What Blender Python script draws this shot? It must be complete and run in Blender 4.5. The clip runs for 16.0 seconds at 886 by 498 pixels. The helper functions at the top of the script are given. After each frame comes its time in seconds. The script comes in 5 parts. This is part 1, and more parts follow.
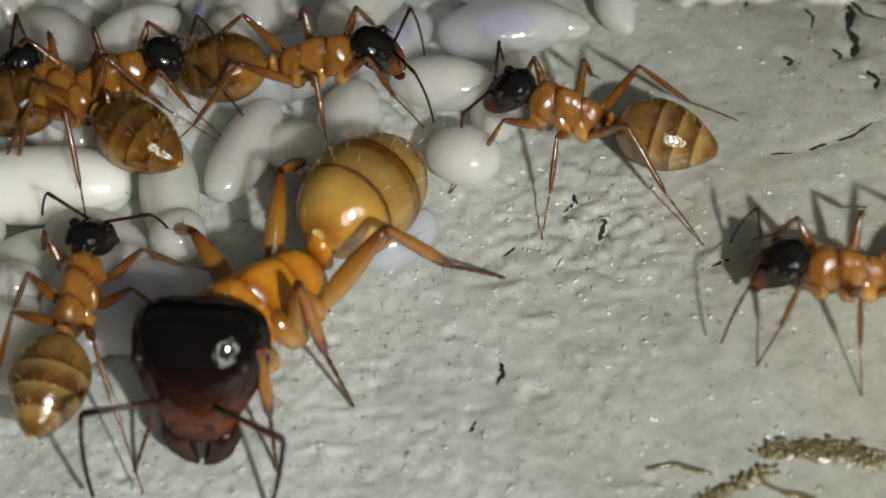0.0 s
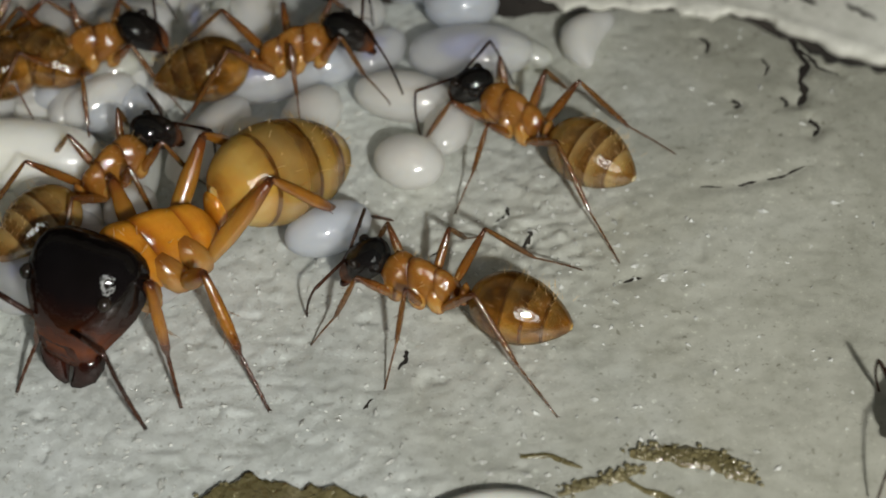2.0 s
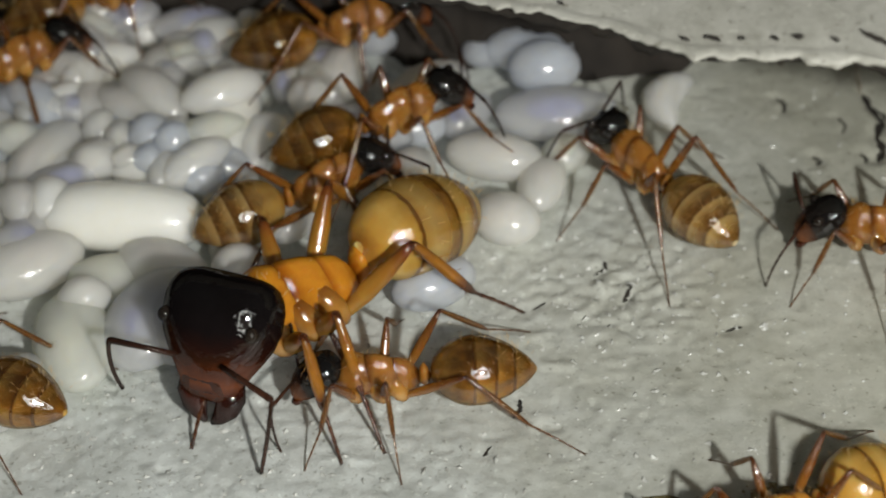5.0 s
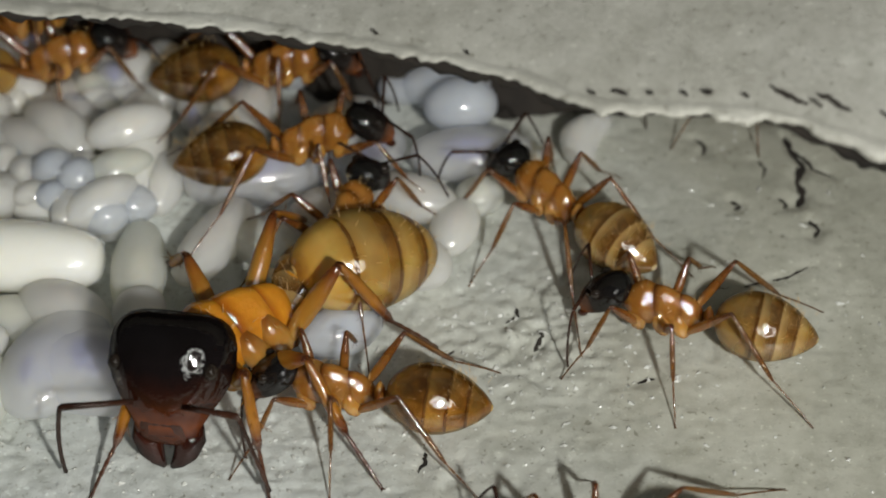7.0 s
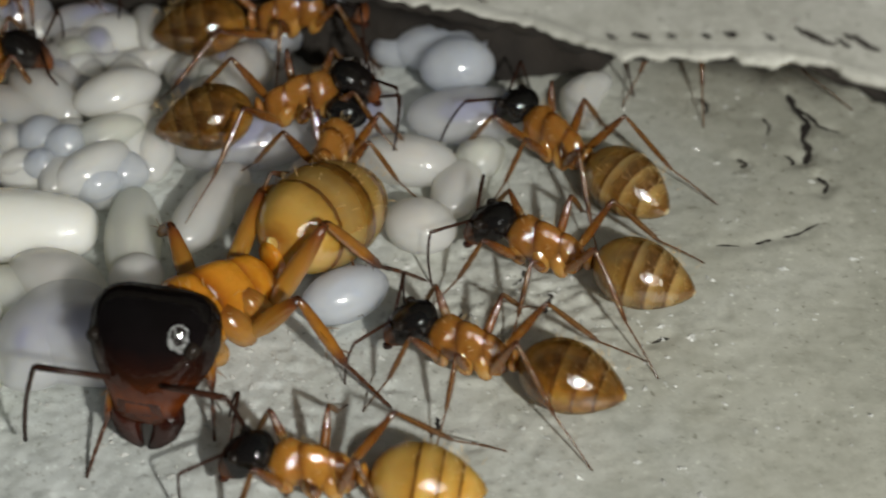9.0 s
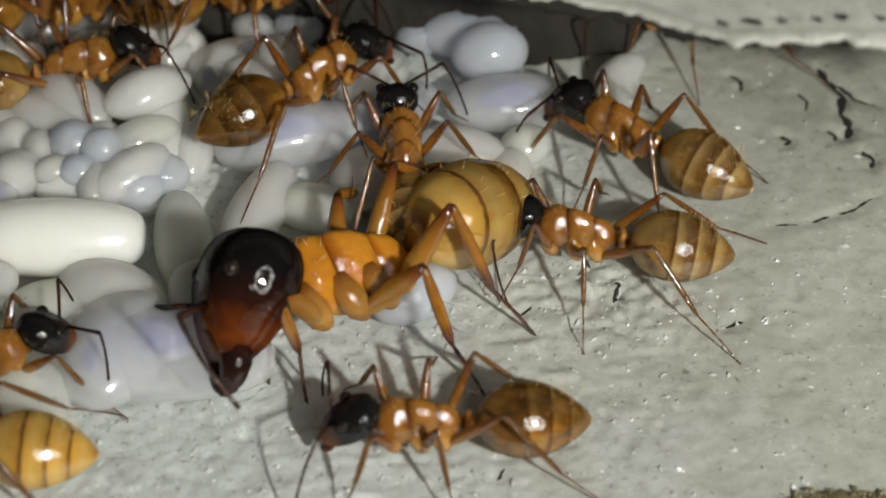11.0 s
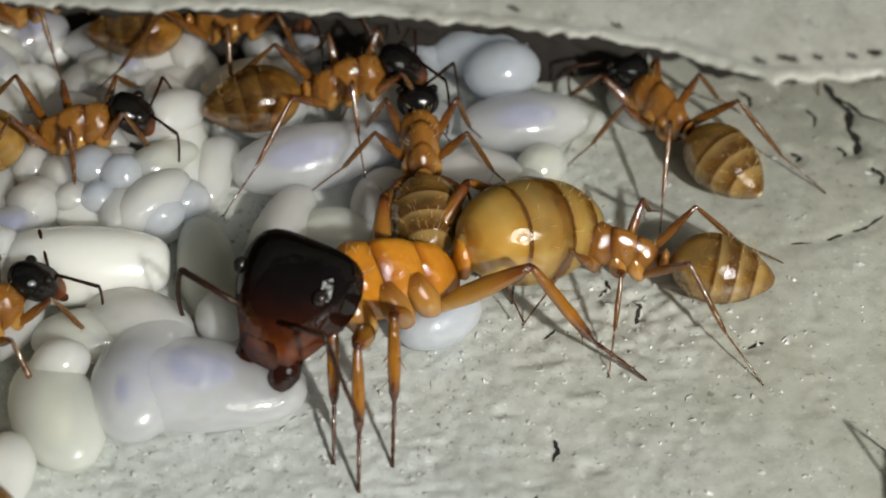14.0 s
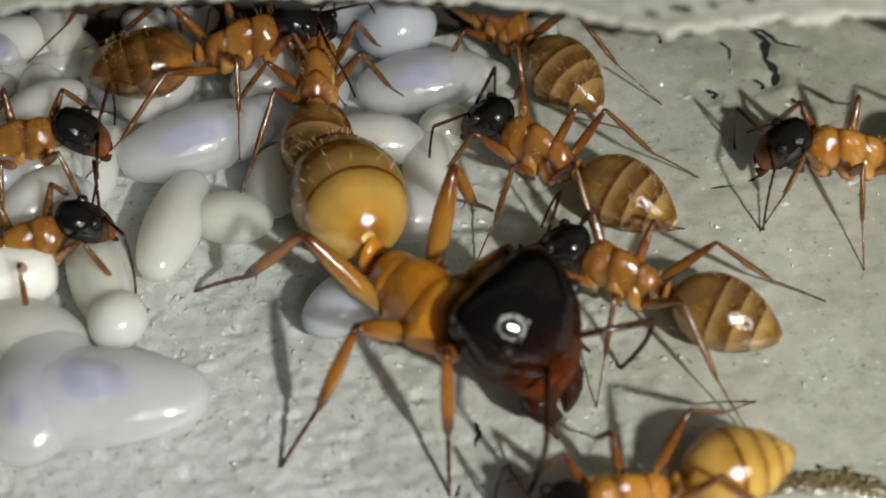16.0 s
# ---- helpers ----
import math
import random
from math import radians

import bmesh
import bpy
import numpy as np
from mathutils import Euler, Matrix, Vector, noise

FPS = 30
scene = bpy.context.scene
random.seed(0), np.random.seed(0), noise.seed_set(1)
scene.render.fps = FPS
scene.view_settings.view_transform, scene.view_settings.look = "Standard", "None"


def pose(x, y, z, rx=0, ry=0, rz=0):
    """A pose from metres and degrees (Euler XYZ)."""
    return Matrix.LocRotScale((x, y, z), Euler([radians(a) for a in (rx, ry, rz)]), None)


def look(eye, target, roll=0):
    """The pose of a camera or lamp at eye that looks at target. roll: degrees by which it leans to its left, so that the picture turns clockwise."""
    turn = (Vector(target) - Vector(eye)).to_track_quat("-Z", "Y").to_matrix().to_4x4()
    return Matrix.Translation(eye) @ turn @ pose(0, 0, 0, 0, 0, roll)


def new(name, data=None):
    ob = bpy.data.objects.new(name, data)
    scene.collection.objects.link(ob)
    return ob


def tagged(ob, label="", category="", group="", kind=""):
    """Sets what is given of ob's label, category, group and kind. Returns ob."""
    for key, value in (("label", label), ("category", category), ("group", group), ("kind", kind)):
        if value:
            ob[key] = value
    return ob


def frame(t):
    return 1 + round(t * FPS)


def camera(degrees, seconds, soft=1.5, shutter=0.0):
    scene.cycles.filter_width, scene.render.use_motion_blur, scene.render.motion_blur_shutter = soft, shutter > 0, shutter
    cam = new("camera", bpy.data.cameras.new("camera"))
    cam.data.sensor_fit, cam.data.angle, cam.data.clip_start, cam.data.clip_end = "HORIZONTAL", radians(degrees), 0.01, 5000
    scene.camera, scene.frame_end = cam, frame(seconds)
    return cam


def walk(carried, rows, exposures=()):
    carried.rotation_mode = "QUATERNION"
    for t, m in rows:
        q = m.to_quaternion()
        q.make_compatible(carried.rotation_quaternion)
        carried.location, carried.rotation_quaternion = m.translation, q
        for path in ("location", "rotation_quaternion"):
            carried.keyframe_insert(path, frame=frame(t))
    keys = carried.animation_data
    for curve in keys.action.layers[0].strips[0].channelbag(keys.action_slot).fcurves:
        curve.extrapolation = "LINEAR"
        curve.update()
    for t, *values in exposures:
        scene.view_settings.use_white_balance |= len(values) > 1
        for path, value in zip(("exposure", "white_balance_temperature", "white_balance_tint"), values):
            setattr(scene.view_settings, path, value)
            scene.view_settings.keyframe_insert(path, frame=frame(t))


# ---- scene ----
import collections
import itertools

MM = 0.001
PATH = [
    (0, (0.73, -33.75, 36.83), (-0.92, -2.61, 0.0), -5.15),
    (0.4, (0.81, -33.78, 36.28), (-0.38, -2.89, 0.0), -4.10),
    (0.5, (0.84, -33.60, 36.16), (-0.29, -2.98, 0.0), -4.43),
    (0.9, (1.63, -34.90, 36.61), (-0.66, -3.07, 0.0), -4.79),
    (1, (2.23, -35.64, 36.74), (-0.46, -3.70, 0.0), -5.57),
    (1.5, (7.15, -37.15, 36.10), (0.45, -1.87, 0.0), -9.85),
    (2, (7.57, -37.60, 36.37), (0.92, -2.67, 0.0), -5.44),
    (2.5, (5.12, -38.48, 33.74), (-0.73, -4.00, 0.0), -2.91),
    (3, (3.37, -37.32, 30.32), (-0.93, -3.05, 0.0), -3.16),
    (3.2, (2.44, -37.92, 31.59), (-1.96, -2.99, 0.0), -2.46),
    (3.4, (2.77, -37.75, 32.55), (-2.13, -2.27, 0.0), -2.47),
    (3.5, (2.78, -37.62, 32.91), (-2.42, -1.88, 0.0), -3.02),
    (3.6, (2.55, -37.36, 33.12), (-2.41, -1.66, 0.0), -2.66),
    (4, (2.35, -37.67, 33.45), (-2.55, -2.29, 0.0), -2.75),
    (4.2, (1.51, -37.52, 34.26), (-2.76, -1.64, 0.0), -1.98),
    (4.3, (1.40, -37.96, 34.59), (-2.75, -1.85, 0.0), -1.88),
    (4.5, (1.59, -38.43, 35.08), (-2.67, -1.93, 0.0), -2.21),
    (5, (3.20, -39.74, 36.61), (-2.06, -0.65, 0.0), -3.96),
    (5.2, (3.94, -39.87, 36.92), (-0.93, -0.48, 0.0), -3.89),
    (7.3, (4.25, -37.71, 36.65), (0.73, 1.26, 0.0), -1.40),
    (7.5, (3.92, -38.45, 36.23), (0.95, 0.90, 0.0), -1.39),
    (7.8, (3.77, -39.00, 36.45), (0.73, 0.71, 0.0), -1.38),
    (8, (3.87, -39.06, 36.50), (0.49, 1.07, 0.0), -1.78),
    (8.3, (4.01, -38.84, 36.50), (1.45, 0.41, 0.0), -1.15),
    (8.5, (4.79, -39.40, 36.11), (2.22, -0.60, 0.0), -1.63),
    (9, (2.52, -37.63, 35.09), (0.30, -0.24, 0.0), -1.42),
    (9.2, (-1.10, -36.00, 34.54), (-0.60, -0.54, 0.0), 4.95),
    (11.3, (-3.71, -36.31, 35.08), (-1.23, -0.30, 0.0), 0.73),
    (11.4, (-3.64, -36.13, 35.20), (-1.21, -0.16, 0.0), 0.68),
    (11.5, (-3.75, -36.00, 35.27), (-1.27, -0.08, 0.0), 0.73),
    (11.6, (-3.84, -36.13, 35.37), (-1.54, -0.19, 0.0), 0.57),
    (11.7, (-3.95, -36.17, 35.43), (-1.72, -0.22, 0.0), 0.50),
    (12, (-3.91, -36.40, 35.48), (-1.62, -0.50, 0.0), 0.50),
    (12.5, (-5.14, -35.54, 35.43), (-1.95, 0.14, 0.0), 1.61),
    (13, (-5.29, -35.53, 35.63), (-2.42, -0.25, 0.0), 1.09),
    (13.5, (-5.79, -36.09, 36.07), (-2.33, -0.59, 0.0), 1.78),
    (14, (-6.01, -35.23, 36.23), (-1.73, 0.39, 0.0), 2.59),
    (14.5, (-5.41, -34.38, 36.01), (-0.18, 0.41, 0.0), 3.65),
    (14.9, (-5.20, -35.02, 35.79), (0.15, -1.15, 0.0), 3.84),
    (15, (-5.44, -34.89, 35.71), (0.16, -1.37, 0.0), 4.44),
    (15.1, (-5.07, -35.55, 35.70), (0.07, -1.84, 0.0), 3.69),
    (15.2, (-4.67, -35.64, 35.66), (0.21, -1.86, 0.0), 3.47),
    (15.5, (-3.32, -34.87, 35.73), (0.58, -1.73, 0.0), 3.87),
    (16, (-4.09, -32.43, 35.54), (0.53, -0.82, 0.0), -1.20),
]
cam = camera(26.0, 16.0, soft=1.8, shutter=0.15)
cam.data.dof.use_dof, cam.data.dof.focus_distance, cam.data.dof.aperture_fstop = True, 48.5 * MM, 92.0
walk(cam, [(t, look([c * MM for c in e], [c * MM for c in g], r)) for t, e, g, r in PATH],
     exposures=[(0, -0.22), (0.5, -0.22), (1.5, -0.38), (2.5, -0.36), (3.3, 0.11), (3.6, 0.08), (4.0, -0.05), (4.3, -0.06), (5.0, -0.27), (8.0, -0.28), (9.2, -0.34), (11.5, -0.08), (13.0, -0.05), (14.0, -0.02), (14.5, 0.06), (15.1, 0.05), (15.5, -0.06), (16.0, -0.05)])

# ---- light: a hand torch beside the camera, dim room round it ----
world = bpy.data.worlds.new("dim_room")
scene.world = world
world.use_nodes = True
world.node_tree.nodes["Background"].inputs[0].default_value = (0.80, 0.92, 1.0, 1)
world.node_tree.nodes["Background"].inputs[1].default_value = 0.025
TORCH = (24 * MM, -57 * MM, 44 * MM)
lamp = bpy.data.lights.new("torch_light", "AREA")
lamp.shape, lamp.size, lamp.energy, lamp.color = "DISK", 3.4 * MM, 0.059, (1.0, 0.99, 0.925)
torch_light = new("torch_light", lamp)
torch_light.matrix_world = look(TORCH, (0, 0, 0))
torch_light.name = "torch_bulb"


# ---- materials ----
def material(name, rough=0.5, metal=0.0, coat=0.0, sss=0.0, radius=0.4, spec=0.5):
    m = bpy.data.materials.new(name)
    m.use_nodes = True
    b = m.node_tree.nodes["Principled BSDF"]
    b.inputs["Roughness"].default_value = rough
    b.inputs["Metallic"].default_value = metal
    b.inputs["Coat Weight"].default_value = coat
    b.inputs["Coat Roughness"].default_value = 0.08
    b.inputs["Specular IOR Level"].default_value = spec
    b.inputs["Subsurface Weight"].default_value = sss
    b.inputs["Subsurface Radius"].default_value = (1.0, 0.6, 0.35)
    b.inputs["Subsurface Scale"].default_value = radius * MM
    return m, m.node_tree.nodes, m.node_tree.links, b


def noise_tex(nodes, links, per_mm, detail=4, rough=0.6, coords="Object"):
    tc = nodes.new("ShaderNodeTexCoord")
    n = nodes.new("ShaderNodeTexNoise")
    n.inputs["Scale"].default_value = per_mm / MM
    n.inputs["Detail"].default_value = detail
    n.inputs["Roughness"].default_value = rough
    links.new(tc.outputs[coords], n.inputs["Vector"])
    return n.outputs["Fac"]


def ramp(nodes, links, fac, stops):
    r = nodes.new("ShaderNodeValToRGB")
    els = r.color_ramp.elements
    while len(els) < len(stops):
        els.new(0.5)
    for e, (p, c) in zip(els, stops):
        e.position, e.color = p, (*c, 1)
    links.new(fac, r.inputs["Fac"])
    return r.outputs["Color"]


def mix(nodes, links, fac, a, b, mode="MIX"):
    m = nodes.new("ShaderNodeMix")
    m.data_type, m.blend_type = "RGBA", mode
    for sock, v in ((m.inputs[0], fac), (m.inputs[6], a), (m.inputs[7], b)):
        if hasattr(v, "is_linked"):
            links.new(v, sock)
        else:
            sock.default_value = v if isinstance(v, float) else (*v, 1)
    return m.outputs[2]


def bump(nodes, links, b, height, strength, dist):
    n = nodes.new("ShaderNodeBump")
    n.inputs["Strength"].default_value = strength
    n.inputs["Distance"].default_value = dist * MM
    links.new(height, n.inputs["Height"])
    links.new(n.outputs["Normal"], b.inputs["Normal"])
    links.new(n.outputs["Normal"], b.inputs["Coat Normal"])


def axis_of(nodes, links, coords, axis):
    tc = nodes.new("ShaderNodeTexCoord")
    s = nodes.new("ShaderNodeSeparateXYZ")
    links.new(tc.outputs[coords], s.inputs[0])
    return s.outputs[axis]


def plaster(name, a, b_, c, fine=9.0, dry=False, relief=0.62, coat=0.0):
    """Plaster in soft clouds; dry: its one end is paler, flaky and wet in points, the other smooth."""
    m, n, l, b = material(name, rough=0.5, spec=0.5)
    big = ramp(n, l, noise_tex(n, l, 0.16, 5), [(0.35, a), (0.55, b_), (0.72, c)])
    small = ramp(n, l, noise_tex(n, l, 1.6, 6, 0.7), [(0.3, (0.78, 0.78, 0.76)), (0.52, (1, 1, 1)), (0.72, (1.12, 1.13, 1.14))])
    specks = ramp(n, l, noise_tex(n, l, 5.0, 3, 0.6), [(0.30, (0.60, 0.59, 0.56)), (0.38, (1, 1, 1)), (0.63, (1, 1, 1)), (0.70, (1.3, 1.32, 1.32))])
    small = mix(n, l, 1.0, small, specks, "MULTIPLY")
    flakes = ramp(n, l, noise_tex(n, l, 3.6, 8, 0.72), [(0.33, (0, 0, 0)), (0.40, (0.46,) * 3), (0.60, (0.5,) * 3), (0.63, (0.85,) * 3), (0.72, (1, 1, 1))])
    grain = noise_tex(n, l, fine, 5, 0.75)
    height = mix(n, l, 0.55, flakes, grain)
    if dry:
        pos = axis_of(n, l, "Object", "X")
        wob = n.new("ShaderNodeMath")
        wob.operation = "MULTIPLY_ADD"
        l.new(noise_tex(n, l, 0.12, 5), wob.inputs[0])
        wob.inputs[1].default_value = 26 * MM
        l.new(pos, wob.inputs[2])
        span = n.new("ShaderNodeMapRange")
        span.inputs["From Min"].default_value, span.inputs["From Max"].default_value = 9 * MM, 21 * MM
        l.new(wob.outputs[0], span.inputs["Value"])
        big = mix(n, l, 1.0, big, ramp(n, l, span.outputs["Result"], [(0.0, (1.16, 1.20, 1.25)), (1.0, (0.85, 0.84, 0.78))]), "MULTIPLY")
        height = mix(n, l, ramp(n, l, span.outputs["Result"], [(0.0, (0, 0, 0)), (1.0, (0.62,) * 3)]), height, (0.5, 0.5, 0.5))
    l.new(mix(n, l, 1.0, big, small, "MULTIPLY"), b.inputs["Base Color"])
    l.new(ramp(n, l, noise_tex(n, l, 0.9, 5), [(0.35, (0.22,) * 3), (0.65, (0.50,) * 3)]), b.inputs["Roughness"])
    bump(n, l, b, height, relief, 0.075)
    if coat:
        wet_points = ramp(n, l, noise_tex(n, l, 3.2, 4, 0.6), [(0.50, (0.06,) * 3), (0.60, (coat,) * 3), (0.66, (1, 1, 1))])
        l.new(wet_points, b.inputs["Coat Weight"])
        b.inputs["Coat Roughness"].default_value = 0.14
    return m


def chitin(name, lo, hi, rough=0.3, coat=0.4, sss=0.15, per_mm=1.2, grain=25.0):
    """Horny skin: two shades in soft clouds, a little of each piece's own tone, fine grain."""
    m, n, l, b = material(name, rough, coat=coat, sss=sss, radius=0.35)
    info = n.new("ShaderNodeObjectInfo")
    col = ramp(n, l, noise_tex(n, l, per_mm, 4), [(0.3, lo), (0.7, hi)])
    own = ramp(n, l, info.outputs["Random"], [(0.0, (0.80, 0.76, 0.70)), (1.0, (1.15, 1.12, 1.05))])
    col = mix(n, l, 1.0, col, ramp(n, l, noise_tex(n, l, per_mm * 3.1, 5, 0.65), [(0.32, (0.82, 0.76, 0.70)), (0.5, (1, 1, 1)), (0.72, (1.12, 1.14, 1.14))]), "MULTIPLY")
    l.new(mix(n, l, 1.0, col, own, "MULTIPLY"), b.inputs["Base Color"])
    bump(n, l, b, noise_tex(n, l, grain * 0.12, 6, 0.6), 0.5, 0.06)
    return m


def along(name, stops, coords="Generated", axis="X", low=0.0, rough=0.28, coat=0.5, sss=0.2, grain=25.0, gstr=0.25, relief=0.07, clouds=1.0, fine=0.08):
    """Horny skin whose colour runs along the piece."""
    m, n, l, b = material(name, rough, coat=coat, sss=sss, radius=0.35)
    pos = axis_of(n, l, coords, axis)
    if low:
        deep = n.new("ShaderNodeMath")
        deep.operation = "MULTIPLY_ADD"
        l.new(axis_of(n, l, coords, "Z"), deep.inputs[0])
        deep.inputs[1].default_value = -low
        l.new(pos, deep.inputs[2])
        pos = deep.outputs[0]
    add = n.new("ShaderNodeMath")
    add.operation = "MULTIPLY_ADD"
    l.new(noise_tex(n, l, 1.6, 4), add.inputs[0])
    add.inputs[1].default_value = 0.22
    l.new(pos, add.inputs[2])
    off = n.new("ShaderNodeMath")
    off.operation = "SUBTRACT"
    l.new(add.outputs[0], off.inputs[0])
    off.inputs[1].default_value = 0.11
    cloud = ramp(n, l, noise_tex(n, l, 0.8, 6, 0.55), [(0.3, tuple(1 - (1 - c) * clouds for c in (0.72, 0.66, 0.60))), (0.5, (1, 1, 1)), (0.7, tuple(1 + c * clouds for c in (0.22, 0.25, 0.22)))])
    l.new(mix(n, l, 1.0, ramp(n, l, off.outputs[0], stops), cloud, "MULTIPLY"), b.inputs["Base Color"])
    skin = mix(n, l, fine, noise_tex(n, l, grain * 0.12, 4, 0.5), noise_tex(n, l, 14.0, 3, 0.6))
    bump(n, l, b, skin, min(1.0, gstr * 2.0), relief * 1.3)
    return m


def clear_skin(m, share, tint, gloss=0.055, face=0.085, rim=0.30, glow=0.0):
    """Let a share of the light straight through a thin skin, under a clear glossy surface."""
    n, l = m.node_tree.nodes, m.node_tree.links
    body = n["Principled BSDF"]
    body.inputs["Coat Weight"].default_value = 0.0
    body.inputs["Specular IOR Level"].default_value = 0.0
    through_ = n.new("ShaderNodeBsdfTransparent")
    through_.inputs["Color"].default_value = (*tint, 1)
    both = n.new("ShaderNodeMixShader")
    both.inputs[0].default_value = share
    if glow:
        milky = n.new("ShaderNodeBsdfTranslucent")
        milky.inputs["Color"].default_value = (*tint, 1)
        for link in list(l):
            if link.to_socket == body.inputs["Base Color"]:
                l.new(link.from_socket, milky.inputs["Color"])
        soft = n.new("ShaderNodeMixShader")
        soft.inputs[0].default_value = glow
        l.new(body.outputs[0], soft.inputs[1])
        l.new(milky.outputs[0], soft.inputs[2])
        l.new(soft.outputs[0], both.inputs[1])
    else:
        l.new(body.outputs[0], both.inputs[1])
    l.new(through_.outputs[0], both.inputs[2])
    shine = n.new("ShaderNodeBsdfGlossy")
    shine.inputs["Roughness"].default_value = gloss
    facing = n.new("ShaderNodeLayerWeight")
    facing.inputs["Blend"].default_value = 0.25
    edge = n.new("ShaderNodeMapRange")
    edge.inputs["To Min"].default_value, edge.inputs["To Max"].default_value = face, rim
    l.new(facing.outputs["Facing"], edge.inputs["Value"])
    for link in list(l):
        if link.to_socket == body.inputs["Normal"]:
            l.new(link.from_socket, shine.inputs["Normal"])
    top = n.new("ShaderNodeMixShader")
    l.new(edge.outputs["Result"], top.inputs[0])
    l.new(both.outputs[0], top.inputs[1])
    l.new(shine.outputs[0], top.inputs[2])
    l.new(top.outputs[0], n["Material Output"].inputs["Surface"])
    return m


def innards(name, stops, per_mm=0.55):
    """What shows through a clear skin: soft lumps of several tones."""
    m, n, l, b = material(name, 0.6, sss=0.5, radius=0.5, spec=0.2)
    lumps = noise_tex(n, l, per_mm, 3, 0.55)
    col = ramp(n, l, lumps, stops)
    veins = ramp(n, l, noise_tex(n, l, per_mm * 4, 5, 0.65), [(0.3, (0.72, 0.68, 0.62)), (0.55, (1, 1, 1)), (0.75, (1.15, 1.15, 1.1))])
    l.new(mix(n, l, 1.0, col, veins, "MULTIPLY"), b.inputs["Base Color"])
    return m


def flesh(name, skin, core, per_mm=0.5):
    """Wet, half clear skin of brood."""
    m, n, l, b = material(name, 0.24, coat=0.5, sss=0.9, radius=1.8)
    b.inputs["Subsurface Radius"].default_value = (1.0, 0.95, 0.85)
    col = ramp(n, l, noise_tex(n, l, per_mm, 3), [(0.3, skin), (0.7, core)])
    l.new(col, b.inputs["Base Color"])
    bump(n, l, b, noise_tex(n, l, 3.0, 3), 0.25, 0.05)
    return m


PLASTER = plaster("damp_plaster", (0.42, 0.425, 0.39), (0.50, 0.505, 0.47), (0.57, 0.58, 0.555), dry=True, coat=0.35)
SLAB = plaster("pale_plaster", (0.36, 0.355, 0.315), (0.43, 0.425, 0.385), (0.49, 0.49, 0.445), 9.0, relief=0.6)
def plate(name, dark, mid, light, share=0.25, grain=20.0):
    """A thorax plate: dark seams with crease shade painted in at both ends, amber between, a little clear."""
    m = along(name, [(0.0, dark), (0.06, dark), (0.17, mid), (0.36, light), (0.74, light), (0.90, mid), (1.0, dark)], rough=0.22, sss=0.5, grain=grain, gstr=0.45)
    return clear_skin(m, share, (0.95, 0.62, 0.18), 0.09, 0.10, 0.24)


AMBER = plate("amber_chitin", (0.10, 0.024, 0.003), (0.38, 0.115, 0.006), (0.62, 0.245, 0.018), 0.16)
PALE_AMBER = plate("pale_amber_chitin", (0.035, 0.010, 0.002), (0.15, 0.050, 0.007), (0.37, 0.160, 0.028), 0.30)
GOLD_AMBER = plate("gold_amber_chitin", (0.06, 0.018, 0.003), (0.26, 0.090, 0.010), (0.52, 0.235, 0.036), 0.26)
BLACK = chitin("black_chitin", (0.008, 0.007, 0.007), (0.02, 0.015, 0.012), rough=0.16, coat=0.8, sss=0.0)
BROWN = chitin("dark_brown_chitin", (0.035, 0.014, 0.008), (0.10, 0.035, 0.015), rough=0.3, sss=0.0)
DUSK = chitin("blackish_brown_chitin", (0.012, 0.007, 0.006), (0.05, 0.02, 0.012), rough=0.25, coat=0.6, sss=0.0)
JAW = chitin("black_red_jaw", (0.008, 0.005, 0.005), (0.045, 0.012, 0.008), rough=0.12, coat=1.0, sss=0.0, per_mm=0.9, grain=14.0)
REDDISH = chitin("red_brown_chitin", (0.022, 0.005, 0.002), (0.070, 0.016, 0.003), rough=0.2, coat=0.5, sss=0.0)
FACE = along("black_to_red_chitin", [(0.0, (0.005, 0.004, 0.004)), (0.25, (0.006, 0.004, 0.004)), (0.48, (0.022, 0.006, 0.003)), (0.60, (0.065, 0.014, 0.003)), (0.74, (0.115, 0.026, 0.004)), (0.85, (0.045, 0.010, 0.004)), (1.0, (0.010, 0.005, 0.004))],
             low=0.2, rough=0.16, coat=0.45, sss=0.0, grain=11.0, gstr=0.4, relief=0.055, fine=0.0)
SMALL_FACE = along("black_to_brown_chitin", [(0.0, (0.006, 0.006, 0.006)), (0.6, (0.012, 0.009, 0.008)), (1.0, (0.22, 0.07, 0.02))], rough=0.16, coat=0.8, sss=0.0)
WARM = (1.0, 0.80, 0.42)
BAND = clear_skin(along("banded_chitin", [(0.0, (0.26, 0.15, 0.05)), (0.08, (0.105, 0.050, 0.013)), (0.30, (0.13, 0.065, 0.018)), (0.52, (0.25, 0.150, 0.047)), (0.8, (0.42, 0.29, 0.12)), (1.0, (0.34, 0.21, 0.075))], rough=0.2, clouds=0.35, relief=0.035, sss=0.4), 0.42, WARM, 0.055, 0.15, 0.26)
FIRST = clear_skin(along("first_band_chitin", [(0.0, (0.12, 0.055, 0.014)), (0.06, (0.08, 0.035, 0.009)), (0.16, (0.22, 0.125, 0.034)), (0.5, (0.32, 0.20, 0.06)), (0.82, (0.40, 0.24, 0.06)), (1.0, (0.20, 0.08, 0.015))], rough=0.2, clouds=0.35, relief=0.035, sss=0.4), 0.45, WARM, 0.055, 0.15, 0.26)
